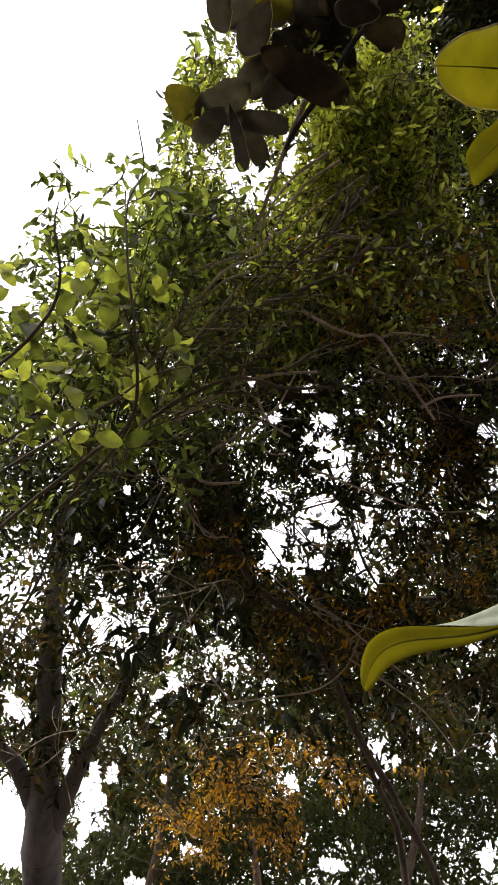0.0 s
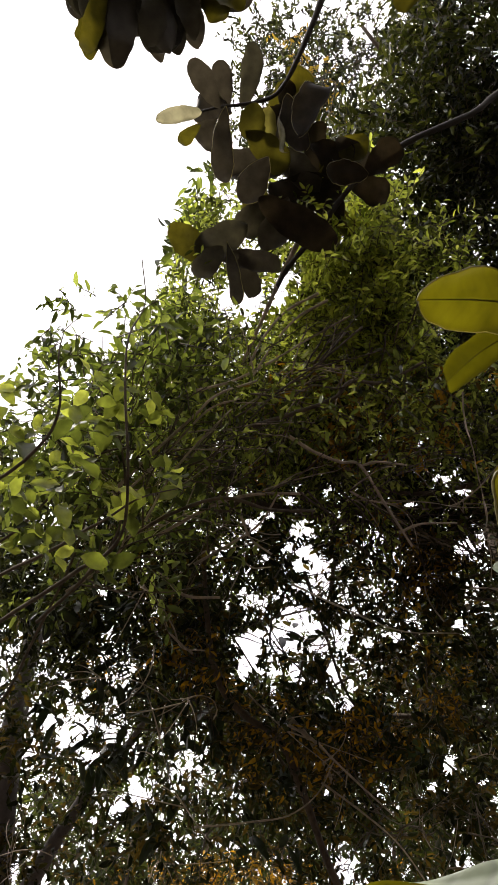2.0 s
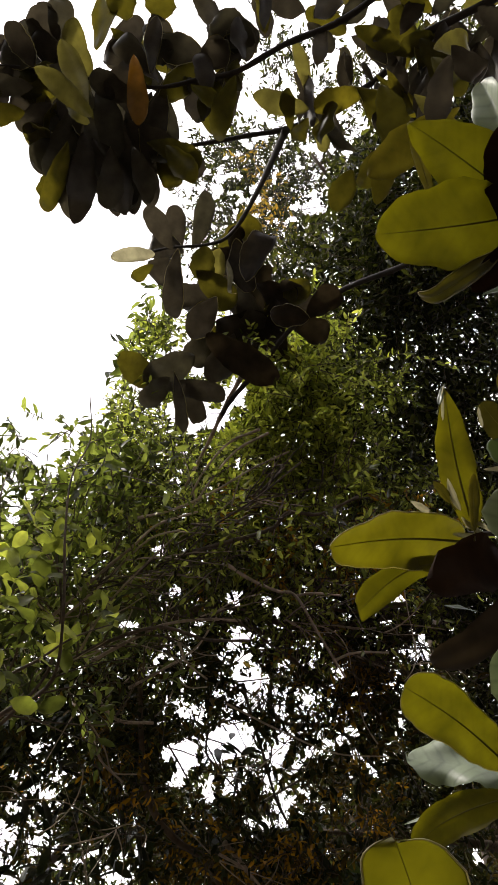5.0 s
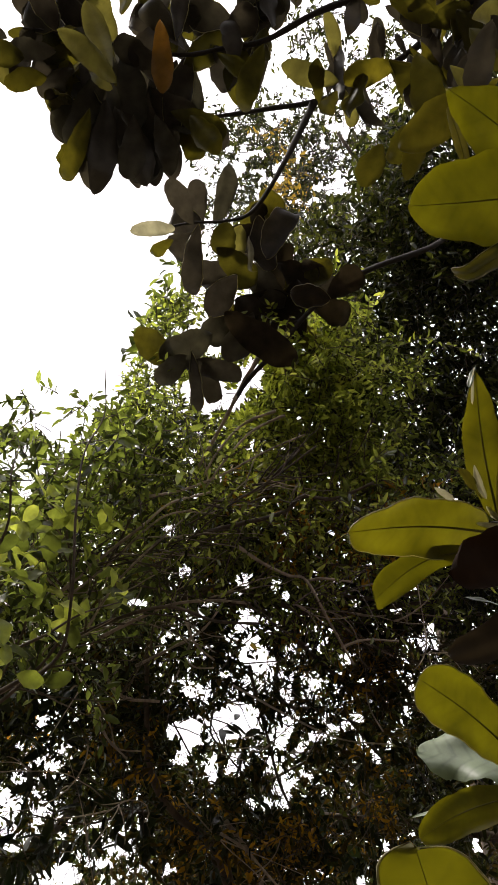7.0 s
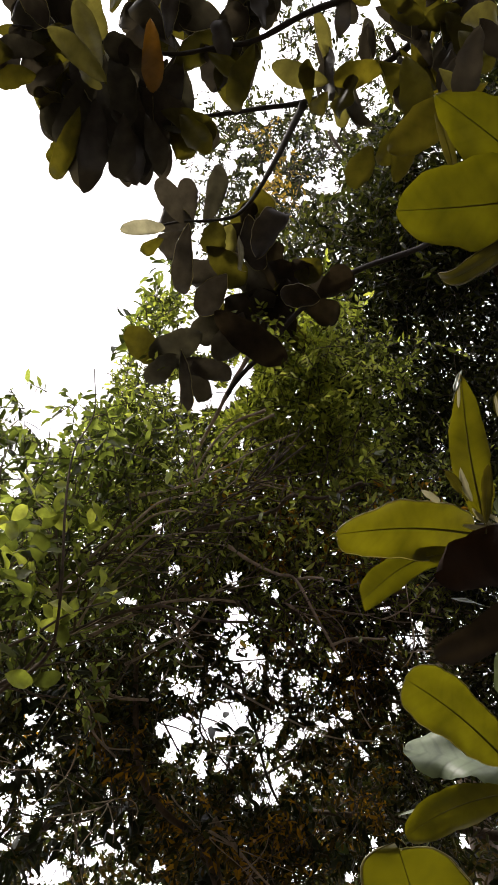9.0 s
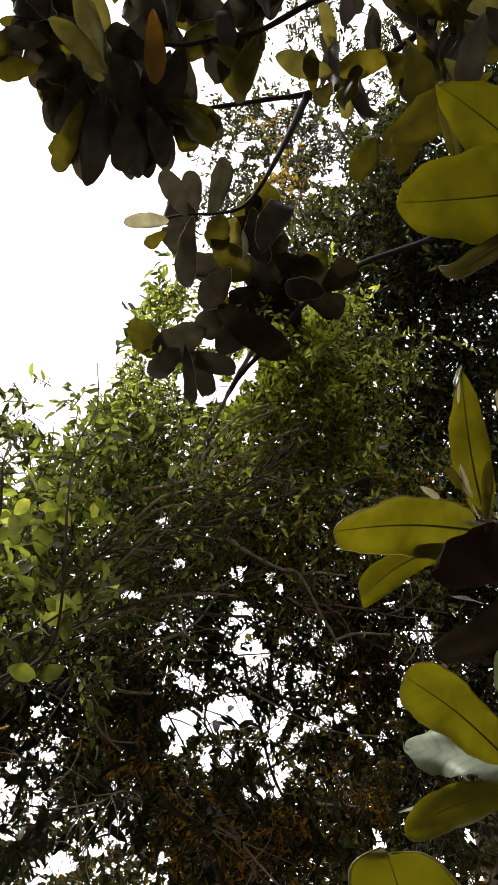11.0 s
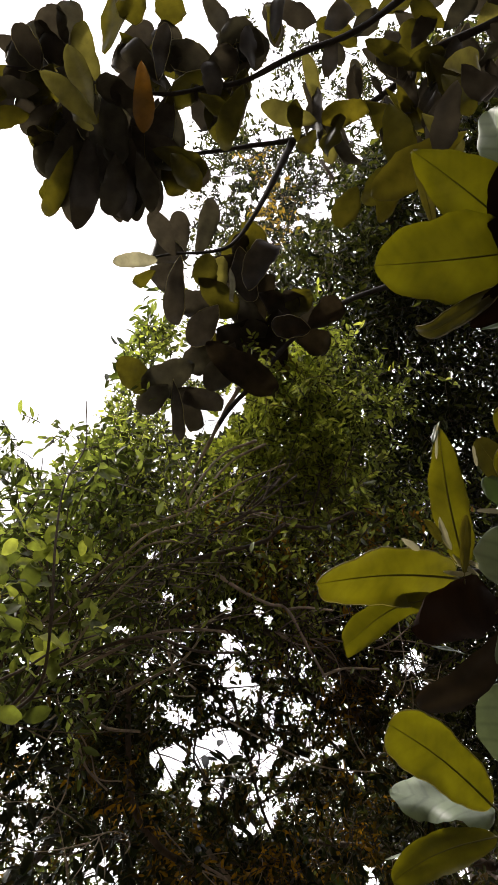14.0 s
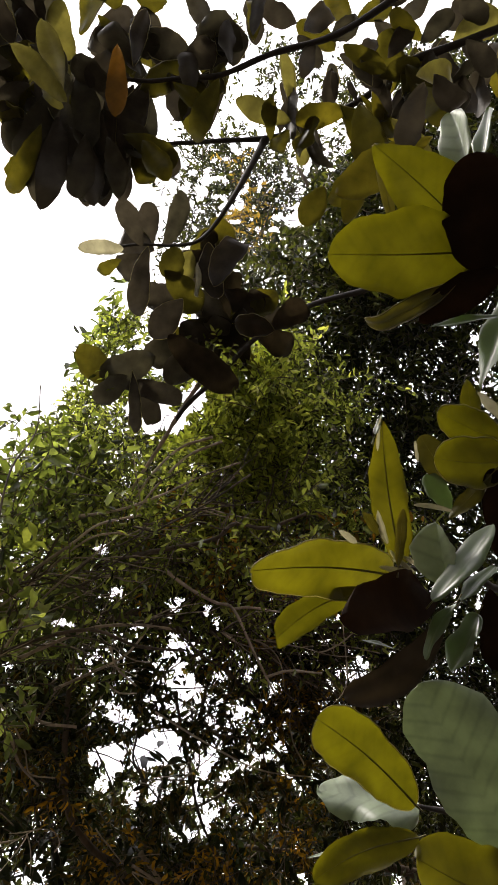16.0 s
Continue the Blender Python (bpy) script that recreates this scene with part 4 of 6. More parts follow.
# ---- light green shrub ----
def blade_mesh(name, material, length, width, fold=0.2, droop=0.2, wave=0.0, along=8, across=3, curl=0.0, early=0.8, late=0.6, rib=None, phase=0.0, margin=None, ruffle=0.05, bow=0.0, hook=0.0, skew=0.0, rim=0.0011):
    """A leaf blade along +x with its upper side to +z: a folded, drooping sheet, its edge rolled under by curl.
    early, late: how slowly it widens from the base and narrows to the tip. rib: the material of a midrib that stands out below."""
    verts, faces, top = [], [], (early / (early + late)) ** early * (late / (early + late)) ** late
    arc = lambda s: length * (bow * math.sin(math.pi * s) + skew * math.sin(math.pi * s ** 2.2))
    q_at = [math.sin(0.5 * math.pi * j / across) for j in range(-across, across + 1)]
    for i in range(along + 1):
        s = 0.5 - 0.5 * math.cos(math.pi * i / along) if along > 8 else i / along
        w = max(width * 0.012, width * 0.5 * s ** early * (1 - s) ** late / top)
        for q in q_at:
            lobe = phase * (2.3 if q > 0 else 1.0)
            edge = 1 + (ruffle * (0.6 * math.sin(s * 8 + lobe) + 0.4 * math.sin(s * 19 + 2 * lobe) + 0.25 * math.sin(s * 41 + 3 * lobe)) * abs(q) if wave else 0)
            z = fold * abs(q) * w - droop * length * s * s + wave * width * math.sin(s * 10 + phase + (2 if q > 0 else 0)) * q * q - curl * w * abs(q) ** 5
            z += hook * length * max(0.0, s - 0.78) ** 2 * 4
            verts.append((length * s, q * w * edge + arc(s), z))
    n = 2 * across + 1
    for i in range(along):
        for j in range(n - 1):
            faces.append((i * n + j, (i + 1) * n + j, (i + 1) * n + j + 1, i * n + j + 1))
    blade = len(faces)
    if rib:
        start = len(verts)
        for i in range(along + 1):
            s = 0.5 - 0.5 * math.cos(math.pi * i / along) if along > 8 else i / along
            r = 0.0011 * (1 - 0.85 * s) * (length / 0.14)
            z = -droop * length * s * s + hook * length * max(0.0, s - 0.78) ** 2 * 4
            y = arc(s)
            verts += [(length * s, y - r, z), (length * s, y, z - 1.5 * r), (length * s, y + r, z)]
        for i in range(along):
            k = start + i * 3
            faces += [(k, k + 1, k + 4, k + 3), (k + 1, k + 2, k + 5, k + 4)]
        verts += [(-0.012, -0.0012, 0), (-0.012, 0, -0.002), (-0.012, 0.0012, 0)]
        k = len(verts) - 3
        faces += [(k, k + 1, start + 1, start), (k + 1, k + 2, start + 2, start + 1), (k + 2, k, start, start + 2)]
    ribs = len(faces)
    if margin:
        for j in (0, n - 1):
            start = len(verts)
            for i in range(along + 1):
                x, y, z = verts[i * n + j]
                w = rim * (1 if j else -1)
                verts += [(x, y + w, z - 0.0002), (x, y + w * 1.2, z + 0.0009), (x, y + w * 0.2, z + 0.0008)]
            for i in range(along):
                k, e = start + i * 3, i * n + j
                faces += [(e, k, k + 3, e + n), (k, k + 1, k + 4, k + 3), (k + 1, k + 2, k + 5, k + 4)]
    me = mesh_of(name, verts, faces, material)
    if rib or margin:
        me.materials.append(rib or material)
        me.materials.append(margin or rib)
        for f in me.polygons:
            f.material_index = int(f.index >= blade) + int(f.index >= ribs)
    return me


def shrub():
    t = thing("shrub", (-1.5, 1.9, 0), "light green broad-leaved shrub with thin curving stems", "shrub")
    g = np.random.default_rng(81)
    stems = [
        [(-300, 1420, 1.9), (0, 1225, 1.75), (60, 1200, 1.7), (110, 1150, 1.65), (128, 1040, 1.6), (135, 900, 1.65), (150, 800, 1.75), (185, 735, 1.9), (186, 655, 1.95)],
        [(-300, 1330, 1.8), (0, 1165, 1.7), (80, 1125, 1.7), (150, 1085, 1.75), (240, 1060, 1.9)],
        [(-300, 1180, 1.7), (-60, 1020, 1.6), (10, 940, 1.6), (20, 840, 1.6), (34, 790, 1.7)],
        [(-300, 1250, 2.1), (-80, 1110, 2.1), (60, 985, 2.1), (150, 940, 2.1), (240, 880, 2.2)],
        [(-200, 1500, 2.2), (-60, 1300, 2.1), (40, 1120, 2.1), (90, 920, 2.2), (104, 800, 2.4), (108, 760, 2.4)],
    ]
    for s in stems:
        foot = np.array((-1.5, 1.9, 0.0))
        line = [foot, (foot + spot(*s[0])) / 2 + (-0.1, 0, 0.15)] + [spot(*q) for q in s]
        limb("stem", t, line, 0.008, 0.0015, M_TWIG, sides=6, per=5)
    kinds = [blade_mesh("leaf", M_SHRUB, 0.064 * k, 0.036 * k, 0.3, d, 0.09, 8, 3, early=0.8, late=0.72, phase=p) for k, d, p in ((1.0, 0.12, 0), (1.2, 0.25, 2), (0.85, 0.05, 4), (1.05, -0.1, 5))]
    made, tries = 0, 0
    zone = [(40, 930, 130, 90), (60, 1040, 140, 110), (-60, 920, 70, 80), (150, 1000, 90, 90), (60, 1150, 110, 70), (-120, 1080, 100, 120), (60, 980, 90, 110)]
    while made < 290 and tries < 3000:
        tries += 1
        z = zone[g.integers(len(zone))]
        a, r = g.uniform(0, 2 * math.pi), math.sqrt(g.random())
        u, v = z[0] + z[2] * r * math.cos(a), z[1] + z[3] * r * math.sin(a)
        if open_sky(np.array(u), np.array(v), 1.4, 12):
            continue
        foot = spot(u, v, g.uniform(1.6, 2.35))
        axis = unit(g.normal(size=3) * 0.7 + np.array((0.2, -0.5, 0.6)))
        p = unit(np.cross(axis, g.normal(size=3)))
        q = np.cross(axis, p)
        for k in range(g.integers(2, 5)):
            a = 2.4 * k + g.normal() * 0.3
            out = p * math.cos(a) + q * math.sin(a)
            x = Vector(unit(out + axis * g.uniform(0.05, 0.7) + g.normal(size=3) * 0.2))
            n = Vector(axis - 0.3 * out + g.normal(size=3) * 0.25)
            n = (n - x * n.dot(x)).normalized()
            m = Matrix((x, n.cross(x), n)).transposed().to_4x4()
            m.translation = Vector(foot - axis * 0.006 * k)
            ob = part("leaf", kinds[g.integers(4)], t)
            ob.matrix_basis = m @ Matrix.Scale(g.uniform(0.65, 1.2), 4)
            made += 1
    blobs = [(60, 960, 260, 230, 1), (-150, 1040, 250, 240, 0.7), (200, 820, 130, 90, 1), (60, 830, 120, 60, 0.7)]
    a, la = sprays(82, blobs, 620, 2.0, 2.9, 0.05, 9, 0.17, 1.5, 14, open_to=speck_sky, clumps=80)
    never = lambda u, v, chink, edge: np.zeros_like(u, bool)
    tips = [(107, 706, 22, 12, 1), (150, 725, 22, 12, 1), (35, 690, 12, 22, 0.8), (20, 760, 22, 14, 1), (60, 740, 26, 14, 0.8)]
    b, lb = sprays(83, tips, 13, 2.0, 2.3, 0.042, 7, 0.1, 9, open_to=never)
    tuft = [(290, 505, 16, 16, 1), (280, 555, 20, 20, 1), (265, 600, 16, 16, 1), (300, 540, 24, 34, 1), (330, 500, 20, 20, 1)]
    c, lc = sprays(84, tuft, 30, 2.8, 3.2, 0.06, 7, 0.16, 9, open_to=never)
    crown_part("foliage", t, M_SPRAY, [a, b, c])
    twig_part("brushwood", t, M_TWIG, la + lb + lc, 0.0025, 0.001)


shrub()


# ---- laurel ----
def laurel():
    t = thing("laurel_tree", (0.6, 3.9, 0), "laurel with long dark drooping leaves on thin boughs", "tree")
    limb("trunk", t, [(0.6, 3.9, -0.05), tuple(spot(520, 2050, 3.4)), tuple(spot(470, 1800, 3.4)), tuple(spot(420, 1600, 3.4)), tuple(spot(400, 1480, 3.4)), tuple(spot(430, 1330, 3.4))], 0.026, 0.005, M_TWIG, sides=8)
    limb("bough", t, [tuple(spot(425, 1620, 3.4)), tuple(spot(360, 1500, 3.35)), tuple(spot(260, 1440, 3.25)), tuple(spot(150, 1460, 3.2)), tuple(spot(40, 1440, 3.15))], 0.011, 0.003, M_TWIG, sides=6)
    kinds = [blade_mesh("leaf", M_LAUREL, 0.125 * k, 0.04 * k, 0.2, d, 0.03, 8, 2, early=0.8, late=0.8) for k, d in ((1.0, 0.15), (1.15, 0.25), (0.85, 0.1))]
    g = np.random.default_rng(91)
    tufts = [(430, 1335, 3.4), (395, 1290, 3.4), (385, 1385, 3.3), (450, 1400, 3.4), (215, 1435, 3.2), (150, 1450, 3.2), (250, 1450, 3.2), (110, 1490, 3.1), (60, 1390, 3.1), (235, 1370, 3.2), (95, 1430, 3.1), (300, 1410, 3.3),
             (180, 1500, 3.2), (20, 1520, 3.1), (130, 1390, 3.2), (270, 1500, 3.2), (-40, 1420, 3.1), (60, 1310, 3.2), (190, 1320, 3.2), (330, 1240, 3.4)]
    tufts += [(a + b * g.uniform(-1, 1), c + e * g.uniform(-1, 1), g.uniform(2.9, 3.5)) for a, b, c, e in ((130, 170, 1420, 110), (430, 130, 1460, 90), (330, 220, 1620, 120), (60, 120, 1260, 80), (620, 150, 1430, 110)) for _ in range(6)]
    for u, v, d in tufts:
        foot = spot(u, v, d)
        way = unit(g.normal(size=3) * (1, 0.5, 0.6) + (0.3, -0.2, 0.1))
        line = np.array([foot - way * 0.10, foot, foot + way * 0.07])
        limb("twig", t, line, 0.003, 0.0015, M_TWIG, sides=5, per=3)
        for i in range(6):
            x = Vector(unit(way * 0.5 + g.normal(size=3) * 0.75 + (0, 0, -0.55)))
            n = Vector(unit(g.normal(size=3) * 0.6 + (0, 0, 1)))
            n = (n - x * n.dot(x)).normalized()
            m = Matrix((x, n.cross(x), n)).transposed().to_4x4()
            m.translation = Vector(foot + way * (0.07 - 0.025 * i))
            ob = part("leaf", kinds[g.integers(3)], t)
            ob.matrix_basis = m @ Matrix.Scale(g.uniform(0.75, 1.15), 4)


laurel()
# ---- magnolia, beside and over where one stands ----
magnolia = thing("magnolia_tree", (1.75, 0.35, 0), "magnolia with large leathery leaves, olive and rust below, glossy above", "tree")
limb("trunk", magnolia, [(1.75, 0.35, -0.05), (1.73, 0.36, 1.2), (1.76, 0.4, 2.6), (1.85, 0.3, 4.2), (1.95, 0.2, 5.6)], 0.09, 0.04, M_BOUGH, sides=14)
# sky reflected on upper leaf sides, painted in as a pale base colour
M_SHEEN = leaf_material("magnolia_leaf_painted_sheen", [(0.15, 0.185, 0.115), (0.20, 0.235, 0.155)], (1.3, 1.4, 0.8), 0.2, 0.5, False, 22.0, 0.6, relief=0.8, veins=0.12)
LEAF_STUFF = {"S": M_SHEEN, "T": M_THIN, "R": M_RUST, "G": M_TOP, "O": M_OLIVE, "P": M_PALE, "W": M_BROWNED, "D": M_SHADED_FELT, "U": M_SHADED_UMBER, "V": M_PALE_OLIVE}


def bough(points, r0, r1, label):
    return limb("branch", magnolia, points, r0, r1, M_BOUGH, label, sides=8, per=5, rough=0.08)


def leaf(branch, base, tip, width, turn, stuff, **shape):
    """A magnolia leaf from its base to its tip; turn: degrees by which its upper side is turned about its length from
    the sky.
    shape: what blade_mesh takes, where it is known; margin: a rolled rim, pale to imitate sky glint."""
    base, tip = Vector(base), Vector(tip)
    chance = random.Random(round(sum(base) * 1000 + tip.x * 5000))
    x = tip - base
    if not shape:
        base = base - x * 0.22
        x = tip - base
    length = x.length
    x.normalize()
    z = (Vector((0, 0, 1)) - x * x.z).normalized()
    z = Matrix.Rotation(radians(turn), 3, x) @ z
    y = z.cross(x)
    near = base.z < 2.9
    rim = shape.pop("margin", 0)
    form = dict(fold=chance.uniform(0.06, 0.3), droop=chance.uniform(-0.05, 0.08) if near else chance.uniform(-0.08, 0.2), wave=chance.uniform(0.04, 0.12), curl=chance.uniform(0.1, 0.35),
                early=chance.uniform(0.6, 0.85) if near else chance.uniform(0.6, 1.0), late=chance.uniform(0.42, 0.55) if near else chance.uniform(0.36, 0.6), phase=chance.uniform(0, 6),
                ruffle=chance.uniform(0.06, 0.13), bow=chance.uniform(-0.05, 0.05), hook=0 if near else chance.choice((0, 0, 0.6, -0.6, 1.2)))
    if stuff == "P":
        form.update(early=0.45, late=0.45)
    form.update(shape)
    droop = form["droop"]
    me = blade_mesh("leaf", LEAF_STUFF[stuff], length / math.hypot(1, droop), width, along=26, across=6, rib=M_RIB if near and stuff in "TOG" else None, margin=M_GLINT_RIM if rim or (not near and chance.random() < 0.12) else None, rim=0.0011 if near else 0.0018, **form)
    ob = part("leaf", me, branch)
    m = Matrix((x, y, z)).transposed().to_4x4()
    m.translation = base
    ob.matrix_basis = m @ Matrix.Rotation(math.atan(-droop), 4, "Y")
    return ob


b = bough([(1.709, -0.550, 4.371), (0.794, -0.091, 3.903), (0.555, 0.043, 3.836), (0.484, 0.149, 3.849), (0.342, 0.240, 3.779), (0.220, 0.299, 3.738), (0.094, 0.332, 3.722), (-0.033, 0.349, 3.654), (-0.157, 0.375, 3.643), (-0.350, 0.377, 3.663), (-0.488, 0.314, 3.736)], 0.013, 0.003, "upper bough reaching across the sky")
leaf(b, (0.234, 0.221, 3.676), (0.100, 0.205, 3.672), 0.061, 8, "V")
leaf(b, (0.297, 0.259, 3.743), (0.338, 0.347, 3.721), 0.045, -9, "V")
leaf(b, (0.258, 0.201, 3.778), (0.212, 0.097, 3.854), 0.039, 18, "V")
leaf(b, (0.383, 0.186, 3.825), (0.362, 0.095, 3.886), 0.038, 12, "R")
leaf(b, (0.427, 0.194, 3.765), (0.540, 0.253, 3.691), 0.075, -11, "O")
leaf(b, (0.395, 0.064, 3.815), (0.533, 0.096, 3.806), 0.060, -26, "R")
leaf(b, (0.473, 0.162, 3.311), (0.428, 0.145, 3.314), 0.070, 3, "R")
leaf(b, (0.426, 0.048, 3.160), (0.507, 0.092, 3.131), 0.044, -13, "V")
leaf(b, (0.511, 0.071, 3.392), (0.492, 0.139, 3.283), 0.048, 13, "R")
leaf(b, (0.517, 0.022, 3.437), (0.566, 0.052, 3.349), 0.059, -9, "O")
leaf(b, (0.572, 0.085, 3.777), (0.631, 0.002, 3.888), 0.063, -6, "O")
leaf(b, (0.504, 0.112, 3.795), (0.433, 0.054, 3.867), 0.063, -11, "R")
leaf(b, (0.334, 0.049, 3.870), (0.236, 0.024, 3.919), 0.061, 16, "O")
leaf(b, (0.505, 0.069, 3.791), (0.589, 0.022, 3.813), 0.062, 5, "O")
leaf(b, (0.491, -0.024, 3.351), (0.579, -0.037, 3.411), 0.058, -25, "V")
leaf(b, (0.529, -0.020, 3.344), (0.614, 0.024, 3.353), 0.057, 1, "R")
leaf(b, (0.308, 0.217, 3.147), (0.286, 0.288, 3.127), 0.057, 26, "O")
leaf(b, (0.374, 0.163, 3.190), (0.342, 0.242, 3.160), 0.057, 29, "O")
leaf(b, (0.364, 0.128, 3.092), (0.358, 0.229, 3.039), 0.044, 36, "O")
leaf(b, (0.508, 0.164, 3.838), (0.545, 0.069, 3.877), 0.046, 29, "R")
leaf(b, (0.582, 0.103, 3.828), (0.528, 0.179, 3.763), 0.054, -28, "R")
leaf(b, (0.855, -0.022, 3.913), (0.890, -0.111, 4.049), 0.066, 5, "O")
leaf(b, (0.829, 0.004, 3.922), (0.929, 0.081, 3.900), 0.034, -13, "O")
leaf(b, (0.322, 0.215, 3.679), (0.290, 0.293, 3.631), 0.072, 67, "O")
leaf(b, (0.291, 0.245, 3.742), (0.235, 0.179, 3.843), 0.031, -8, "R")
leaf(b, (0.634, 0.087, 3.843), (0.738, 0.136, 3.830), 0.047, 40, "R")
leaf(b, (0.802, 0.023, 3.928), (0.828, 0.098, 3.882), 0.061, 56, "R")
leaf(b, (0.775, 0.007, 3.855), (0.822, 0.105, 3.776), 0.063, 61, "R")
leaf(b, (0.319, 0.249, 3.787), (0.390, 0.320, 3.766), 0.049, 35, "R")
leaf(b, (0.306, 0.234, 3.707), (0.386, 0.304, 3.621), 0.042, 23, "R")
leaf(b, (0.698, 0.055, 3.897), (0.721, 0.117, 3.808), 0.052, -3, "R")
leaf(b, (0.471, 0.149, 3.771), (0.554, 0.202, 3.648), 0.043, -26, "O")
leaf(b, (0.857, -0.027, 3.856), (0.933, -0.096, 3.918), 0.057, 22, "R")
leaf(b, (0.643, 0.082, 3.859), (0.622, 0.189, 3.776), 0.042, 35, "R")
leaf(b, (0.664, 0.053, 3.831), (0.677, -0.017, 3.955), 0.041, -11, "R")
leaf(b, (0.874, -0.027, 3.923), (0.940, -0.118, 3.955), 0.041, 21, "R")
leaf(b, (0.620, 0.069, 3.775), (0.584, 0.005, 3.900), 0.042, 11, "O")
leaf(b, (0.692, 0.083, 3.899), (0.670, 0.189, 3.858), 0.053, 46, "O")
leaf(b, (0.340, 0.230, 3.740), (0.366, 0.315, 3.633), 0.042, -27, "R")
leaf(b, (0.702, 0.041, 3.795), (0.751, -0.019, 3.814), 0.046, 27, "R")
leaf(b, (0.270, 0.245, 3.674), (0.245, 0.170, 3.802), 0.068, -53, "R")
leaf(b, (0.819, 0.009, 3.938), (0.870, -0.068, 4.041), 0.039, -51, "R")
leaf(b, (0.727, 0.032, 3.810), (0.766, 0.099, 3.709), 0.046, -6, "R")
leaf(b, (0.242, 0.251, 3.683), (0.261, 0.193, 3.795), 0.035, 3, "R")
leaf(b, (0.578, 0.093, 3.772), (0.609, 0.001, 3.891), 0.046, 6, "R")
leaf(b, (0.638, 0.078, 3.861), (0.660, -0.022, 3.958), 0.032, -8, "R")
leaf(b, (0.540, 0.138, 3.859), (0.556, 0.041, 3.918), 0.050, 9, "O")
leaf(b, (0.619, 0.089, 3.828), (0.558, 0.165, 3.719), 0.046, 43, "R")
leaf(b, (0.212, 0.260, 3.647), (0.184, 0.177, 3.664), 0.055, 40, "O")
leaf(b, (0.454, 0.165, 3.743), (0.456, 0.231, 3.631), 0.049, 42, "R")
leaf(b, (0.488, 0.125, 3.736), (0.591, 0.208, 3.712), 0.054, -37, "O")
leaf(b, (0.828, -0.018, 3.867), (0.764, 0.075, 3.839), 0.074, -28, "R")
leaf(b, (0.356, 0.109, 3.808), (0.365, 0.181, 3.779), 0.037, 17, "R")
leaf(b, (0.385, 0.031, 3.767), (0.503, 0.055, 3.757), 0.054, -16, "O")
leaf(b, (0.470, -0.023, 3.921), (0.556, 0.017, 3.891), 0.054, -11, "R")
leaf(b, (0.533, -0.057, 3.927), (0.590, -0.107, 4.003), 0.054, -30, "R")
leaf(b, (0.567, 0.045, 3.750), (0.663, 0.121, 3.701), 0.068, -8, "O")
leaf(b, (0.512, 0.108, 3.777), (0.518, 0.183, 3.719), 0.059, 3, "R")
leaf(b, (0.565, 0.114, 3.649), (0.577, 0.205, 3.582), 0.060, 25, "R")
leaf(b, (0.702, -0.054, 3.889), (0.796, -0.127, 3.913), 0.095, -6, "V")
leaf(b, (0.418, 0.177, 3.708), (0.539, 0.252, 3.660), 0.092, 5, "O")
leaf(b, (0.260, 0.257, 3.663), (0.229, 0.294, 3.590), 0.048, 32, "O")
leaf(b, (0.215, 0.024, 3.911), (0.124, 0.007, 3.959), 0.066, 17, "R")
leaf(b, (0.266, 0.012, 3.827), (0.326, -0.048, 3.907), 0.064, -23, "R")
leaf(b, (0.344, 0.020, 3.852), (0.402, -0.035, 3.872), 0.058, -2, "R")
leaf(b, (0.417, -0.037, 3.919), (0.498, -0.074, 3.975), 0.056, -22, "O")
leaf(b, (0.758, -0.015, 3.843), (0.721, -0.070, 3.935), 0.057, -4, "R")
leaf(b, (0.596, -0.031, 3.852), (0.657, -0.098, 3.917), 0.059, -30, "R")
leaf(b, (0.507, 0.017, 3.819), (0.548, -0.053, 3.875), 0.055, -28, "R")
leaf(b, (0.662, -0.009, 3.871), (0.715, 0.051, 3.794), 0.059, -2, "R")
leaf(b, (0.700, -0.054, 3.762), (0.781, -0.009, 3.730), 0.060, 13, "R")
leaf(b, (0.457, 0.089, 3.752), (0.414, 0.045, 3.803), 0.048, 9, "R")
leaf(b, (0.619, 0.003, 3.808), (0.614, 0.073, 3.724), 0.055, 31, "R")
leaf(b, (0.281, 0.049, 3.775), (0.267, 0.105, 3.687), 0.047, 4, "R")
leaf(b, (0.373, -0.008, 3.895), (0.314, -0.058, 3.991), 0.066, 10, "O")
leaf(b, (0.467, -0.088, 3.932), (0.527, -0.150, 3.934), 0.065, -1, "R")
leaf(b, (0.663, -0.073, 3.923), (0.737, -0.150, 4.008), 0.074, -11, "R")
leaf(b, (0.257, 0.059, 3.871), (0.326, 0.101, 3.833), 0.046, 5, "R")
leaf(b, (0.684, 0.063, 3.749), (0.734, 0.083, 3.672), 0.064, 8, "R")
leaf(b, (0.573, -0.032, 3.868), (0.482, -0.067, 3.868), 0.055, -9, "O")
leaf(b, (0.734, -0.113, 3.867), (0.664, -0.162, 3.886), 0.070, -17, "R")
leaf(b, (0.426, 0.043, 3.776), (0.453, -0.006, 3.852), 0.045, -31, "R")
leaf(b, (0.427, 0.171, 3.742), (0.275, 0.218, 3.687), 0.069, 4, "O", early=0.7, late=0.42, wave=0.1, fold=0.14)
leaf(b, (0.097, 0.109, 3.832), (-0.035, 0.075, 3.849), 0.104, 23, "R", early=0.7, late=0.42, wave=0.1, fold=0.14)
leaf(b, (0.019, 0.172, 3.782), (-0.041, 0.120, 3.808), 0.088, 9, "R", early=0.7, late=0.42, wave=0.1, fold=0.14)
leaf(b, (0.059, 0.175, 3.775), (0.010, 0.310, 3.631), 0.063, -4, "R", early=0.7, late=0.42, wave=0.1, fold=0.14)
leaf(b, (0.030, 0.174, 3.779), (0.059, 0.217, 3.710), 0.038, -21, "V", early=0.7, late=0.42, wave=0.1, fold=0.14)
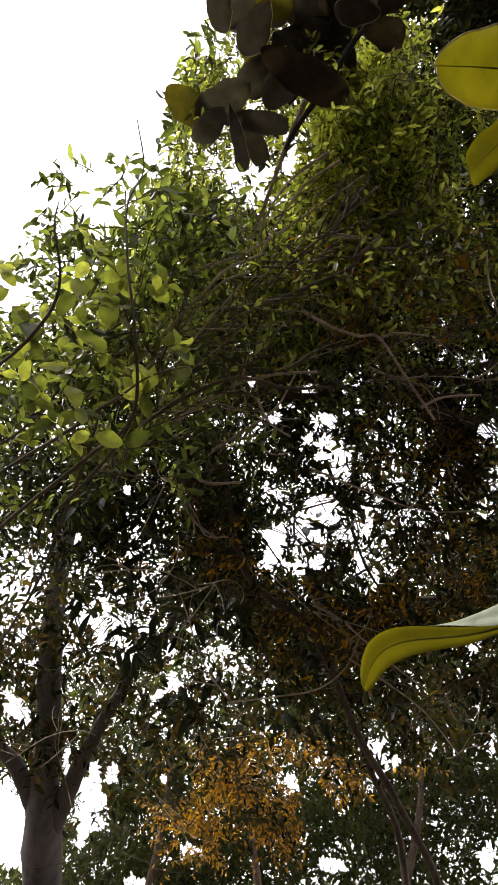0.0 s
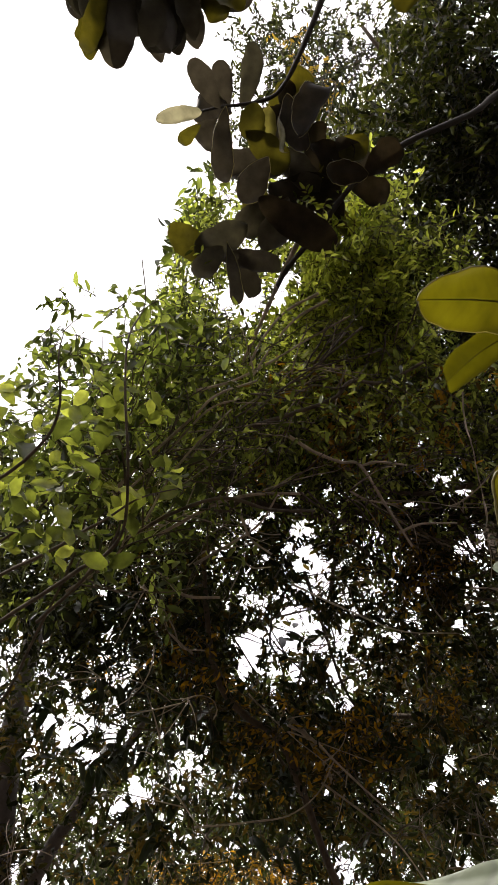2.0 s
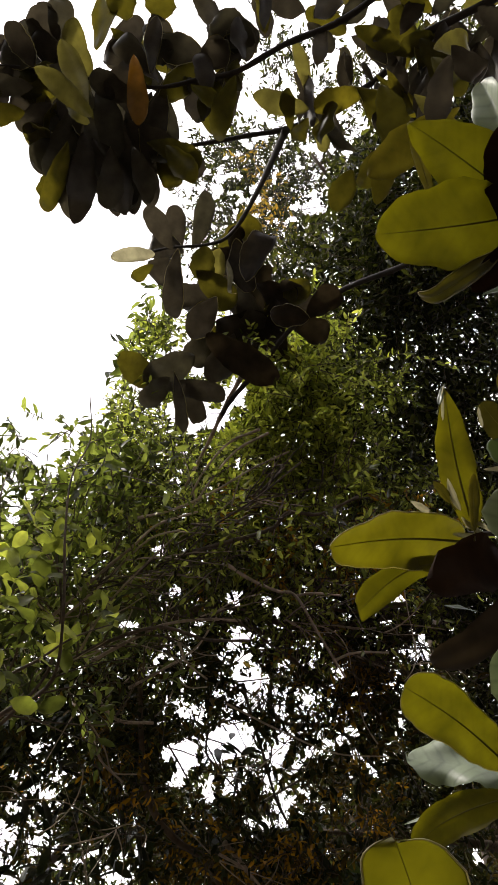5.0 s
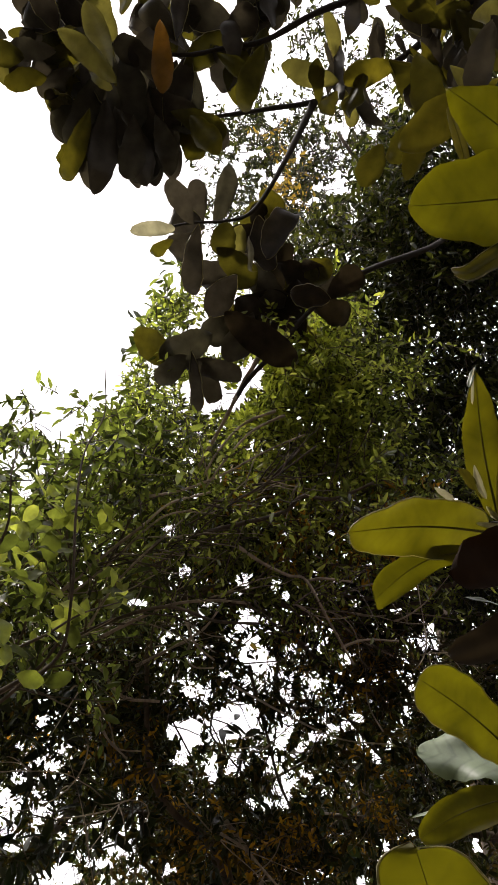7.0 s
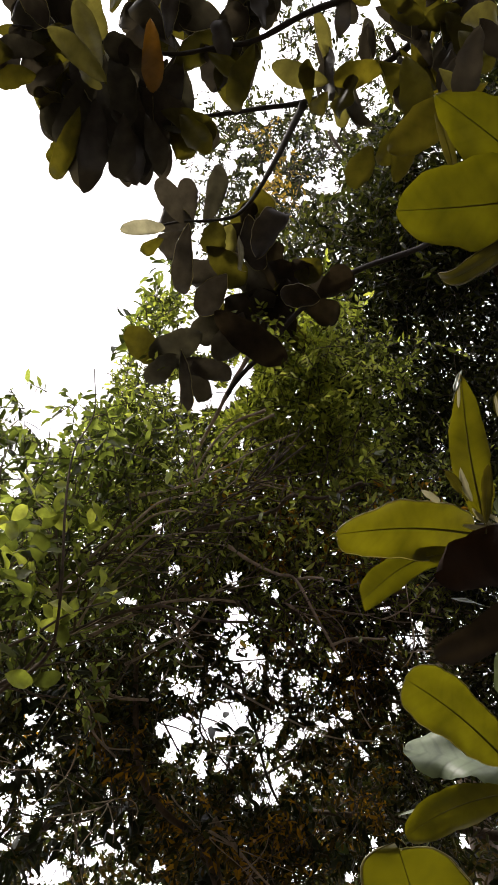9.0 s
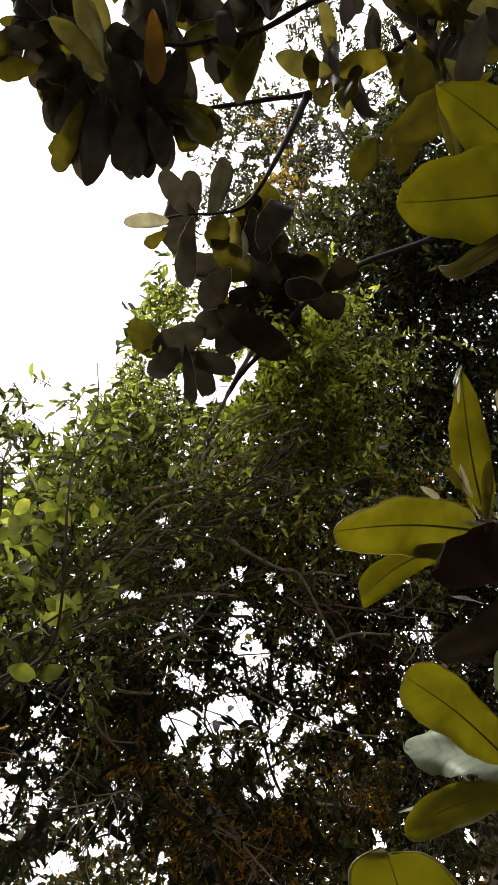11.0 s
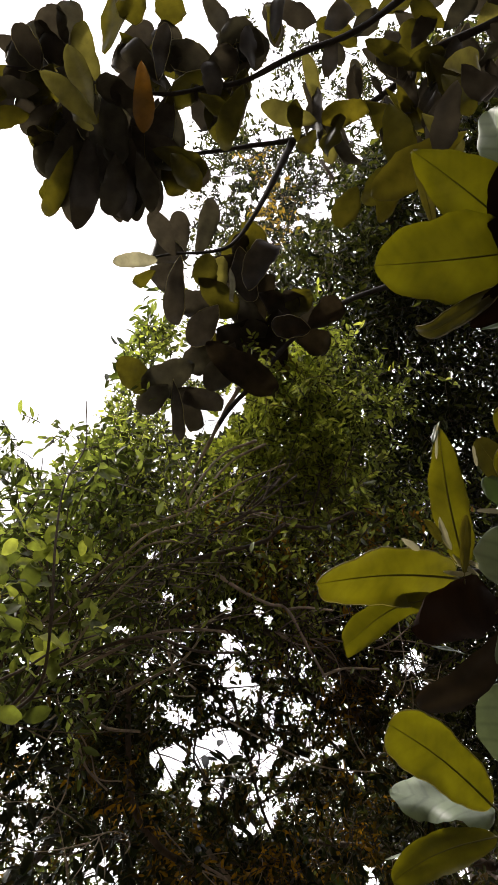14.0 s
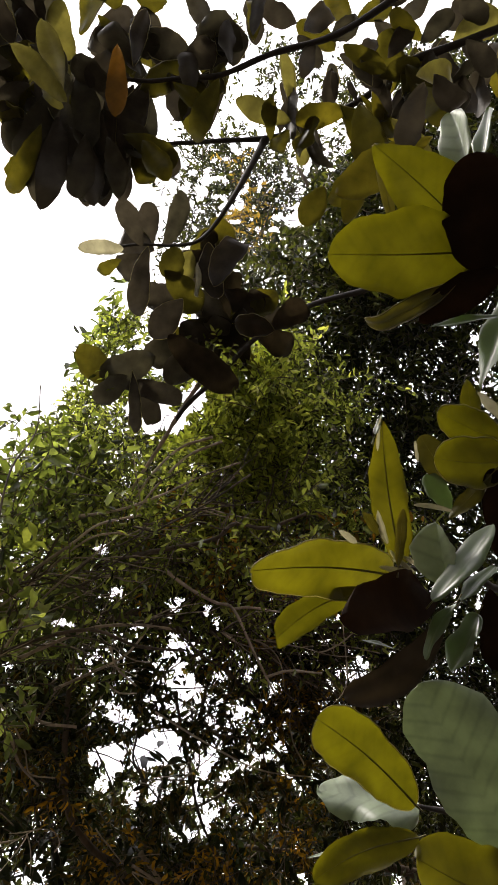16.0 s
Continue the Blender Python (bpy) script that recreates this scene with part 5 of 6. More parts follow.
leaf(b, (0.382, 0.165, 3.752), (0.355, 0.093, 3.793), 0.022, 2, "R", early=0.7, late=0.42, wave=0.1, fold=0.14, hook=0.6)
leaf(b, (0.444, 0.151, 3.758), (0.404, 0.108, 3.775), 0.019, 8, "R", early=0.7, late=0.42, wave=0.1, fold=0.14)
leaf(b, (0.573, 0.071, 3.818), (0.478, -0.017, 3.880), 0.073, 2, "O", early=0.7, late=0.42, wave=0.1, fold=0.14)
leaf(b, (0.622, 0.121, 3.767), (0.616, 0.226, 3.645), 0.054, 23, "U", early=0.7, late=0.42, wave=0.1, fold=0.14)
b = bough([(1.443, -0.719, 4.498), (0.679, -0.271, 4.016), (0.492, -0.102, 3.908), (0.338, 0.015, 3.814), (0.177, 0.086, 3.748), (0.051, 0.170, 3.747), (-0.054, 0.200, 3.731), (-0.158, 0.229, 3.715), (-0.282, 0.238, 3.721), (-0.487, 0.233, 3.748), (-0.611, 0.239, 3.756)], 0.012, 0.003, "bough ending in a dense dark leaf cluster")
leaf(b, (-0.354, 0.366, 3.555), (-0.347, 0.492, 3.387), 0.075, -13, "R")
leaf(b, (-0.311, 0.380, 3.571), (-0.216, 0.481, 3.422), 0.082, -29, "R")
leaf(b, (-0.399, 0.375, 3.517), (-0.441, 0.493, 3.399), 0.057, -25, "O")
leaf(b, (-0.408, 0.389, 3.679), (-0.514, 0.461, 3.663), 0.077, 19, "O")
leaf(b, (-0.255, 0.408, 3.615), (-0.198, 0.505, 3.481), 0.066, 1, "R")
leaf(b, (-0.112, 0.340, 3.539), (-0.042, 0.373, 3.451), 0.068, -24, "O")
leaf(b, (-0.151, 0.337, 3.555), (-0.026, 0.372, 3.564), 0.070, -28, "O")
leaf(b, (-0.158, 0.371, 3.651), (-0.075, 0.379, 3.674), 0.037, -49, "V")
leaf(b, (-0.440, 0.389, 3.659), (-0.537, 0.368, 3.650), 0.058, 30, "V")
leaf(b, (-0.586, 0.329, 3.630), (-0.670, 0.322, 3.662), 0.059, 11, "V")
leaf(b, (-0.308, 0.167, 3.341), (-0.375, 0.089, 3.451), 0.054, 32, "V")
leaf(b, (-0.310, 0.195, 3.315), (-0.434, 0.150, 3.415), 0.053, 8, "V")
leaf(b, (-0.465, 0.278, 3.781), (-0.554, 0.298, 3.719), 0.060, 12, "O")
leaf(b, (-0.218, 0.159, 3.595), (-0.193, 0.269, 3.491), 0.055, -0, "W")
leaf(b, (-0.363, 0.219, 3.427), (-0.319, 0.234, 3.367), 0.034, -21, "V")
leaf(b, (-0.578, 0.245, 3.742), (-0.598, 0.317, 3.624), 0.058, -14, "R")
leaf(b, (-0.382, 0.311, 3.673), (-0.448, 0.451, 3.525), 0.070, -3, "R")
leaf(b, (-0.312, 0.329, 3.723), (-0.334, 0.500, 3.576), 0.086, -6, "R")
leaf(b, (-0.246, 0.330, 3.710), (-0.196, 0.476, 3.612), 0.074, -22, "R")
leaf(b, (-0.325, 0.267, 3.700), (-0.272, 0.394, 3.565), 0.082, -11, "R")
leaf(b, (-0.158, 0.247, 3.719), (-0.182, 0.386, 3.583), 0.072, 8, "R")
leaf(b, (-0.058, 0.195, 3.800), (-0.155, 0.255, 3.696), 0.073, 22, "O")
leaf(b, (0.039, 0.186, 3.640), (0.005, 0.305, 3.550), 0.066, -15, "O")
leaf(b, (-0.029, 0.199, 3.683), (-0.062, 0.132, 3.755), 0.058, 17, "R")
leaf(b, (-0.211, 0.193, 3.749), (-0.296, 0.133, 3.793), 0.070, 14, "R")
leaf(b, (-0.142, 0.189, 3.852), (-0.202, 0.098, 3.905), 0.074, -0, "R")
leaf(b, (-0.450, 0.209, 3.793), (-0.546, 0.161, 3.820), 0.071, 17, "R")
leaf(b, (-0.515, 0.209, 3.743), (-0.634, 0.197, 3.800), 0.071, 27, "R")
leaf(b, (0.004, 0.178, 3.828), (0.054, 0.093, 3.851), 0.061, 4, "O")
leaf(b, (-0.057, 0.200, 3.638), (0.015, 0.228, 3.629), 0.053, -43, "O")
leaf(b, (-0.304, 0.174, 3.864), (-0.239, 0.113, 3.971), 0.074, -4, "R")
leaf(b, (-0.684, 0.269, 3.784), (-0.802, 0.249, 3.875), 0.085, 26, "R")
leaf(b, (-0.594, 0.274, 3.622), (-0.676, 0.270, 3.608), 0.069, 6, "O")
leaf(b, (-0.141, 0.328, 3.603), (-0.272, 0.337, 3.667), 0.072, 9, "R")
leaf(b, (-0.264, 0.275, 3.709), (-0.153, 0.302, 3.712), 0.064, -36, "R")
leaf(b, (-0.247, 0.253, 3.691), (-0.354, 0.215, 3.692), 0.070, 16, "R")
leaf(b, (-0.450, 0.221, 3.720), (-0.346, 0.229, 3.639), 0.073, -1, "R")
leaf(b, (-0.510, 0.197, 3.690), (-0.563, 0.125, 3.721), 0.058, 19, "R")
leaf(b, (-0.547, 0.240, 3.807), (-0.649, 0.193, 3.843), 0.051, 19, "R")
leaf(b, (-0.552, 0.271, 3.819), (-0.666, 0.273, 3.819), 0.043, 14, "O")
leaf(b, (-0.522, 0.261, 3.666), (-0.610, 0.257, 3.623), 0.057, 15, "R")
leaf(b, (-0.530, 0.311, 3.589), (-0.606, 0.323, 3.543), 0.054, 14, "O")
leaf(b, (-0.481, 0.319, 3.703), (-0.543, 0.358, 3.628), 0.062, 7, "R")
leaf(b, (-0.271, 0.367, 3.505), (-0.265, 0.468, 3.409), 0.070, -10, "R")
leaf(b, (-0.207, 0.357, 3.524), (-0.160, 0.441, 3.444), 0.059, -15, "R")
leaf(b, (-0.397, 0.422, 3.618), (-0.345, 0.506, 3.523), 0.067, -23, "R")
leaf(b, (-0.313, 0.392, 3.681), (-0.257, 0.533, 3.541), 0.078, -16, "R")
leaf(b, (-0.330, 0.348, 3.758), (-0.347, 0.449, 3.633), 0.067, 34, "R")
leaf(b, (-0.429, 0.249, 3.787), (-0.423, 0.349, 3.682), 0.058, -3, "R")
leaf(b, (-0.238, 0.201, 3.783), (-0.298, 0.263, 3.672), 0.068, -8, "R")
leaf(b, (-0.249, 0.172, 3.969), (-0.106, 0.233, 3.939), 0.079, -38, "O")
leaf(b, (-0.302, 0.378, 3.803), (-0.222, 0.441, 3.736), 0.070, -16, "R")
leaf(b, (-0.414, 0.295, 3.795), (-0.492, 0.384, 3.661), 0.060, -32, "O")
leaf(b, (-0.495, 0.249, 3.899), (-0.572, 0.176, 3.943), 0.051, 15, "R")
leaf(b, (-0.276, 0.288, 3.921), (-0.293, 0.373, 3.810), 0.054, 9, "R")
leaf(b, (-0.274, 0.233, 3.975), (-0.257, 0.339, 3.837), 0.065, -6, "O")
leaf(b, (-0.449, 0.357, 3.712), (-0.350, 0.415, 3.601), 0.083, 15, "R")
leaf(b, (-0.514, 0.328, 3.870), (-0.439, 0.397, 3.740), 0.060, -17, "O")
leaf(b, (-0.525, 0.352, 3.889), (-0.446, 0.433, 3.814), 0.087, -59, "R")
leaf(b, (-0.190, 0.278, 3.743), (-0.201, 0.387, 3.706), 0.071, 21, "R")
leaf(b, (-0.297, 0.149, 3.860), (-0.192, 0.226, 3.765), 0.063, -0, "O")
leaf(b, (-0.384, 0.367, 3.733), (-0.318, 0.462, 3.688), 0.059, -20, "R")
leaf(b, (-0.299, 0.333, 3.764), (-0.256, 0.236, 3.871), 0.062, 2, "R")
leaf(b, (-0.355, 0.157, 3.858), (-0.346, 0.044, 3.999), 0.091, -34, "O")
leaf(b, (-0.216, 0.246, 3.914), (-0.337, 0.224, 3.896), 0.054, 21, "R")
leaf(b, (-0.198, 0.189, 3.840), (-0.341, 0.185, 3.823), 0.079, 46, "R")
leaf(b, (-0.454, 0.210, 3.803), (-0.371, 0.309, 3.750), 0.066, -16, "R")
leaf(b, (-0.397, 0.283, 3.867), (-0.390, 0.400, 3.808), 0.057, 5, "R")
leaf(b, (-0.468, 0.252, 3.885), (-0.406, 0.334, 3.856), 0.077, 19, "R")
leaf(b, (-0.199, 0.233, 3.813), (-0.194, 0.130, 3.887), 0.042, 7, "O")
leaf(b, (0.062, 0.119, 3.748), (0.043, 0.051, 3.833), 0.052, 36, "R")
leaf(b, (-0.058, 0.182, 3.861), (0.025, 0.117, 3.951), 0.060, -4, "R")
leaf(b, (0.117, 0.049, 3.815), (0.119, -0.035, 3.911), 0.046, -33, "R")
leaf(b, (0.009, 0.192, 3.764), (-0.027, 0.273, 3.732), 0.050, -27, "R")
leaf(b, (0.090, 0.136, 3.915), (0.002, 0.090, 3.971), 0.058, 37, "R")
leaf(b, (-0.212, 0.209, 3.899), (-0.242, 0.295, 3.842), 0.065, 27, "R")
leaf(b, (-0.141, 0.255, 3.779), (-0.115, 0.168, 3.881), 0.056, -13, "O")
leaf(b, (0.126, 0.085, 3.900), (0.094, 0.001, 3.951), 0.062, 21, "R")
leaf(b, (-0.011, 0.102, 3.945), (-0.090, 0.041, 4.065), 0.060, 15, "R")
leaf(b, (-0.124, 0.162, 3.889), (-0.129, 0.260, 3.859), 0.055, 19, "R")
leaf(b, (0.046, 0.153, 3.802), (-0.024, 0.252, 3.778), 0.055, 51, "R")
leaf(b, (-0.169, 0.247, 3.815), (-0.274, 0.182, 3.947), 0.067, -8, "R")
leaf(b, (0.037, 0.161, 3.935), (0.013, 0.268, 3.860), 0.062, -2, "R")
leaf(b, (-0.150, 0.187, 3.833), (-0.232, 0.099, 3.881), 0.054, 16, "R")
leaf(b, (0.114, 0.063, 3.821), (0.093, -0.015, 3.914), 0.044, 14, "O")
leaf(b, (-0.184, 0.173, 3.720), (-0.180, 0.077, 3.818), 0.046, 19, "R")
leaf(b, (-0.182, 0.203, 3.727), (-0.266, 0.144, 3.846), 0.054, 28, "R")
leaf(b, (-0.428, 0.449, 3.629), (-0.451, 0.540, 3.529), 0.054, -6, "O", early=0.7, late=0.42, wave=0.09, fold=0.12)
leaf(b, (-0.388, 0.397, 3.665), (-0.374, 0.549, 3.507), 0.095, -6, "R", early=0.7, late=0.42, wave=0.09, fold=0.12)
leaf(b, (-0.349, 0.384, 3.669), (-0.207, 0.514, 3.504), 0.105, -20, "R", early=0.7, late=0.42, wave=0.09, fold=0.12)
leaf(b, (-0.313, 0.382, 3.664), (-0.280, 0.496, 3.533), 0.086, -13, "R", early=0.7, late=0.42, wave=0.09, fold=0.12)
leaf(b, (-0.236, 0.376, 3.654), (-0.159, 0.478, 3.525), 0.076, -21, "R", early=0.7, late=0.42, wave=0.09, fold=0.12)
leaf(b, (-0.160, 0.364, 3.649), (-0.091, 0.447, 3.538), 0.073, -25, "O", early=0.7, late=0.42, wave=0.09, fold=0.12)
leaf(b, (-0.171, 0.414, 3.608), (-0.016, 0.380, 3.580), 0.089, -30, "R", early=0.7, late=0.42, wave=0.09, fold=0.12)
leaf(b, (-0.404, 0.385, 3.679), (-0.507, 0.456, 3.612), 0.101, 23, "R", early=0.7, late=0.42, wave=0.09, fold=0.12)
leaf(b, (-0.451, 0.384, 3.689), (-0.545, 0.382, 3.682), 0.063, 24, "V", early=0.7, late=0.42, wave=0.09, fold=0.12)
leaf(b, (-0.460, 0.306, 3.757), (-0.397, 0.481, 3.569), 0.098, -36, "R", early=0.7, late=0.42, wave=0.09, fold=0.12)
leaf(b, (-0.329, 0.250, 3.779), (-0.295, 0.447, 3.578), 0.098, -2, "R", early=0.7, late=0.42, wave=0.09, fold=0.12)
leaf(b, (-0.235, 0.265, 3.748), (-0.211, 0.432, 3.574), 0.095, -17, "R", early=0.7, late=0.42, wave=0.09, fold=0.12)
leaf(b, (-0.158, 0.246, 3.749), (-0.143, 0.403, 3.585), 0.089, -4, "R", early=0.7, late=0.42, wave=0.09, fold=0.12)
leaf(b, (-0.526, 0.285, 3.788), (-0.465, 0.431, 3.625), 0.095, -18, "R", early=0.7, late=0.42, wave=0.09, fold=0.12)
leaf(b, (-0.358, 0.279, 3.760), (-0.433, 0.134, 3.873), 0.073, 31, "V", early=0.7, late=0.42, wave=0.09, fold=0.12)
leaf(b, (-0.388, 0.291, 3.756), (-0.519, 0.247, 3.793), 0.076, 16, "V", early=0.7, late=0.42, wave=0.09, fold=0.12)
leaf(b, (-0.297, 0.279, 3.748), (-0.336, 0.332, 3.684), 0.054, -5, "V", early=0.7, late=0.42, wave=0.09, fold=0.12)
leaf(b, (-0.094, 0.206, 3.770), (-0.022, 0.288, 3.660), 0.079, -6, "R", early=0.7, late=0.42, wave=0.09, fold=0.12)
leaf(b, (-0.019, 0.176, 3.781), (0.008, 0.314, 3.632), 0.082, -19, "O", early=0.7, late=0.42, wave=0.09, fold=0.12)
leaf(b, (0.048, 0.148, 3.792), (0.049, 0.216, 3.707), 0.054, -9, "V", early=0.7, late=0.42, wave=0.09, fold=0.12)
leaf(b, (-0.452, 0.223, 3.811), (-0.601, 0.155, 3.861), 0.096, 30, "R", early=0.7, late=0.42, wave=0.1, fold=0.14, hook=0.6)
leaf(b, (-0.471, 0.201, 3.833), (-0.528, 0.110, 3.895), 0.096, 22, "R", early=0.7, late=0.42, wave=0.1, fold=0.14)
leaf(b, (-0.480, 0.250, 3.789), (-0.625, 0.205, 3.818), 0.089, 14, "R", early=0.7, late=0.42, wave=0.1, fold=0.14)
leaf(b, (-0.457, 0.187, 3.844), (-0.465, 0.078, 3.917), 0.080, 25, "R", early=0.7, late=0.42, wave=0.1, fold=0.14, hook=0.6)
leaf(b, (-0.514, 0.243, 3.799), (-0.613, 0.286, 3.743), 0.089, 19, "R", early=0.7, late=0.42, wave=0.1, fold=0.14)
leaf(b, (-0.532, 0.281, 3.766), (-0.564, 0.336, 3.692), 0.073, -6, "R", early=0.7, late=0.42, wave=0.1, fold=0.14)
leaf(b, (-0.603, 0.276, 3.778), (-0.660, 0.338, 3.701), 0.070, 7, "V", early=0.7, late=0.42, wave=0.1, fold=0.14)
leaf(b, (-0.528, 0.233, 3.810), (-0.534, 0.302, 3.721), 0.073, -29, "O", early=0.7, late=0.42, wave=0.1, fold=0.14, hook=0.6)
leaf(b, (-0.439, 0.395, 3.653), (-0.536, 0.373, 3.656), 0.057, 8, "V", early=0.7, late=0.42, wave=0.1, fold=0.14)
leaf(b, (-0.164, 0.196, 3.806), (-0.184, 0.137, 3.835), 0.089, 9, "R", early=0.7, late=0.42, wave=0.1, fold=0.14, hook=0.6)
leaf(b, (0.032, 0.152, 3.827), (-0.019, 0.063, 3.885), 0.096, 13, "R", early=0.7, late=0.42, wave=0.1, fold=0.14)
leaf(b, (0.076, 0.158, 3.817), (0.043, 0.067, 3.876), 0.092, 13, "R", early=0.7, late=0.42, wave=0.1, fold=0.14)
leaf(b, (-0.050, 0.151, 3.836), (-0.177, 0.148, 3.824), 0.080, 11, "R", early=0.7, late=0.42, wave=0.1, fold=0.14, hook=0.6)
leaf(b, (-0.195, 0.100, 3.897), (-0.175, 0.027, 3.934), 0.089, -5, "O", early=0.7, late=0.42, wave=0.1, fold=0.14)
leaf(b, (-0.277, 0.113, 3.893), (-0.300, 0.044, 3.931), 0.080, 11, "O", early=0.7, late=0.42, wave=0.1, fold=0.14)
leaf(b, (-0.116, 0.356, 3.655), (-0.215, 0.322, 3.670), 0.080, 31, "R", early=0.7, late=0.42, wave=0.1, fold=0.14, hook=0.6)
leaf(b, (-0.422, 0.397, 3.649), (-0.496, 0.442, 3.589), 0.102, 6, "R", early=0.7, late=0.42, wave=0.1, fold=0.14)
leaf(b, (-0.413, 0.454, 3.597), (-0.470, 0.509, 3.525), 0.080, 2, "O", early=0.7, late=0.42, wave=0.1, fold=0.14)
# five pale slivers imitate curled leaf edges that catch the light
leaf(b, (-0.321, 0.318, 3.711), (-0.288, 0.399, 3.607), 0.013, -28, "P", early=0.7, late=0.42, wave=0.1, fold=0.14, hook=0.6)
leaf(b, (-0.428, 0.357, 3.687), (-0.411, 0.389, 3.629), 0.008, -31, "P", early=0.7, late=0.42, wave=0.1, fold=0.14)
leaf(b, (-0.247, 0.267, 3.750), (-0.229, 0.324, 3.670), 0.008, -16, "P", early=0.7, late=0.42, wave=0.1, fold=0.14)
leaf(b, (-0.365, 0.259, 3.770), (-0.341, 0.280, 3.721), 0.010, -38, "P", early=0.7, late=0.42, wave=0.1, fold=0.14)
leaf(b, (-0.197, 0.409, 3.616), (-0.179, 0.443, 3.556), 0.010, -18, "P", early=0.7, late=0.42, wave=0.1, fold=0.14)
b = bough([(0.201, 0.269, 3.615), (0.189, 0.360, 3.695), (0.166, 0.500, 3.798), (0.127, 0.651, 3.882), (0.082, 0.747, 3.926), (0.005, 0.766, 3.887), (-0.111, 0.781, 3.869), (-0.184, 0.787, 3.826)], 0.011, 0.004, "side bough with drooping leaf rosettes")
leaf(b, (-0.120, 0.746, 3.834), (-0.197, 0.639, 3.864), 0.073, 12, "R")
leaf(b, (-0.086, 0.797, 3.957), (-0.114, 0.676, 3.997), 0.077, 2, "R")
leaf(b, (-0.027, 0.778, 3.957), (-0.001, 0.631, 4.031), 0.074, -19, "R")
leaf(b, (-0.187, 0.755, 3.747), (-0.309, 0.789, 3.767), 0.05, 20, "P")
leaf(b, (-0.092, 0.809, 3.912), (-0.214, 0.823, 3.971), 0.096, 34, "R")
leaf(b, (-0.096, 0.820, 3.844), (-0.180, 0.896, 3.842), 0.103, 14, "R")
leaf(b, (-0.084, 0.789, 3.785), (-0.080, 0.947, 3.664), 0.071, -12, "R")
leaf(b, (0.008, 0.765, 3.829), (0.010, 0.858, 3.804), 0.092, 5, "O")
leaf(b, (0.059, 0.802, 3.899), (0.045, 0.876, 3.827), 0.084, -13, "V")
leaf(b, (0.090, 0.791, 3.844), (0.103, 0.867, 3.699), 0.024, 137, "P", early=0.7, late=0.9, fold=0.4)
leaf(b, (-0.174, 0.802, 3.742), (-0.230, 0.849, 3.718), 0.047, -2, "O")
leaf(b, (0.009, 0.843, 3.796), (0.131, 0.927, 3.761), 0.106, -17, "O")
leaf(b, (0.125, 0.764, 3.886), (0.179, 0.853, 3.742), 0.085, -2, "U")
leaf(b, (-0.131, 1.124, 3.519), (-0.252, 1.084, 3.611), 0.099, 39, "O")
leaf(b, (-0.025, 1.068, 3.598), (-0.158, 1.112, 3.497), 0.114, 35, "R")
leaf(b, (-0.004, 0.979, 3.757), (0.051, 1.082, 3.706), 0.103, -24, "O")
leaf(b, (0.082, 0.966, 3.574), (0.297, 1.043, 3.484), 0.114, -20, "U")
leaf(b, (-0.052, 1.129, 3.510), (0.127, 1.145, 3.519), 0.078, -52, "R")
leaf(b, (-0.054, 1.107, 3.513), (-0.015, 1.210, 3.371), 0.048, 6, "R")
leaf(b, (-0.003, 1.141, 3.519), (0.052, 1.261, 3.473), 0.077, -35, "R")
leaf(b, (-0.091, 1.089, 3.480), (-0.164, 1.128, 3.392), 0.081, 23, "R")
leaf(b, (0.044, 1.010, 3.669), (-0.023, 1.118, 3.636), 0.101, 18, "R")
leaf(b, (0.098, 0.963, 3.680), (0.208, 1.030, 3.595), 0.117, -25, "U")
leaf(b, (0.176, 0.956, 3.764), (0.339, 1.070, 3.683), 0.104, -32, "U")
leaf(b, (0.166, 0.770, 3.742), (0.228, 0.668, 3.889), 0.097, -30, "U")
leaf(b, (0.224, 0.873, 3.831), (0.349, 0.895, 3.784), 0.106, -46, "U")
leaf(b, (0.126, 0.898, 3.809), (0.235, 0.951, 3.695), 0.099, -26, "R")
leaf(b, (0.271, 0.914, 3.796), (0.398, 0.833, 3.807), 0.100, -48, "O")
leaf(b, (0.048, 0.878, 3.675), (-0.015, 0.971, 3.594), 0.096, 23, "R")
leaf(b, (0.122, 0.986, 3.614), (0.061, 1.097, 3.523), 0.105, 28, "R")
leaf(b, (0.208, 0.777, 3.939), (0.135, 0.707, 4.044), 0.092, -5, "O")
leaf(b, (0.405, 0.894, 3.719), (0.493, 0.822, 3.774), 0.099, -20, "U")
leaf(b, (0.356, 0.946, 3.718), (0.479, 0.957, 3.691), 0.100, -39, "U")
leaf(b, (0.145, 0.803, 3.915), (0.024, 0.836, 3.932), 0.076, 36, "U")
leaf(b, (0.275, 0.914, 3.759), (0.261, 1.021, 3.668), 0.101, 42, "U")
leaf(b, (0.358, 0.867, 3.630), (0.240, 0.853, 3.605), 0.076, 38, "U")
leaf(b, (0.107, 0.985, 3.748), (0.283, 0.947, 3.727), 0.090, -14, "U")
leaf(b, (0.438, 0.910, 3.779), (0.290, 0.844, 3.830), 0.074, 8, "R")
leaf(b, (0.281, 1.052, 3.761), (0.424, 1.143, 3.699), 0.090, -51, "O")
leaf(b, (0.036, 0.935, 3.855), (-0.120, 0.983, 3.876), 0.094, 25, "R")
leaf(b, (0.328, 0.924, 3.811), (0.182, 1.008, 3.719), 0.094, 8, "O")
leaf(b, (0.083, 0.851, 3.968), (0.136, 0.747, 4.042), 0.084, 11, "O")
leaf(b, (0.121, 0.871, 3.899), (-0.009, 0.842, 3.956), 0.080, 9, "R")
leaf(b, (0.162, 0.881, 3.921), (0.114, 0.727, 3.997), 0.097, 34, "U")
leaf(b, (0.327, 1.011, 3.793), (0.173, 1.004, 3.804), 0.100, 60, "O")
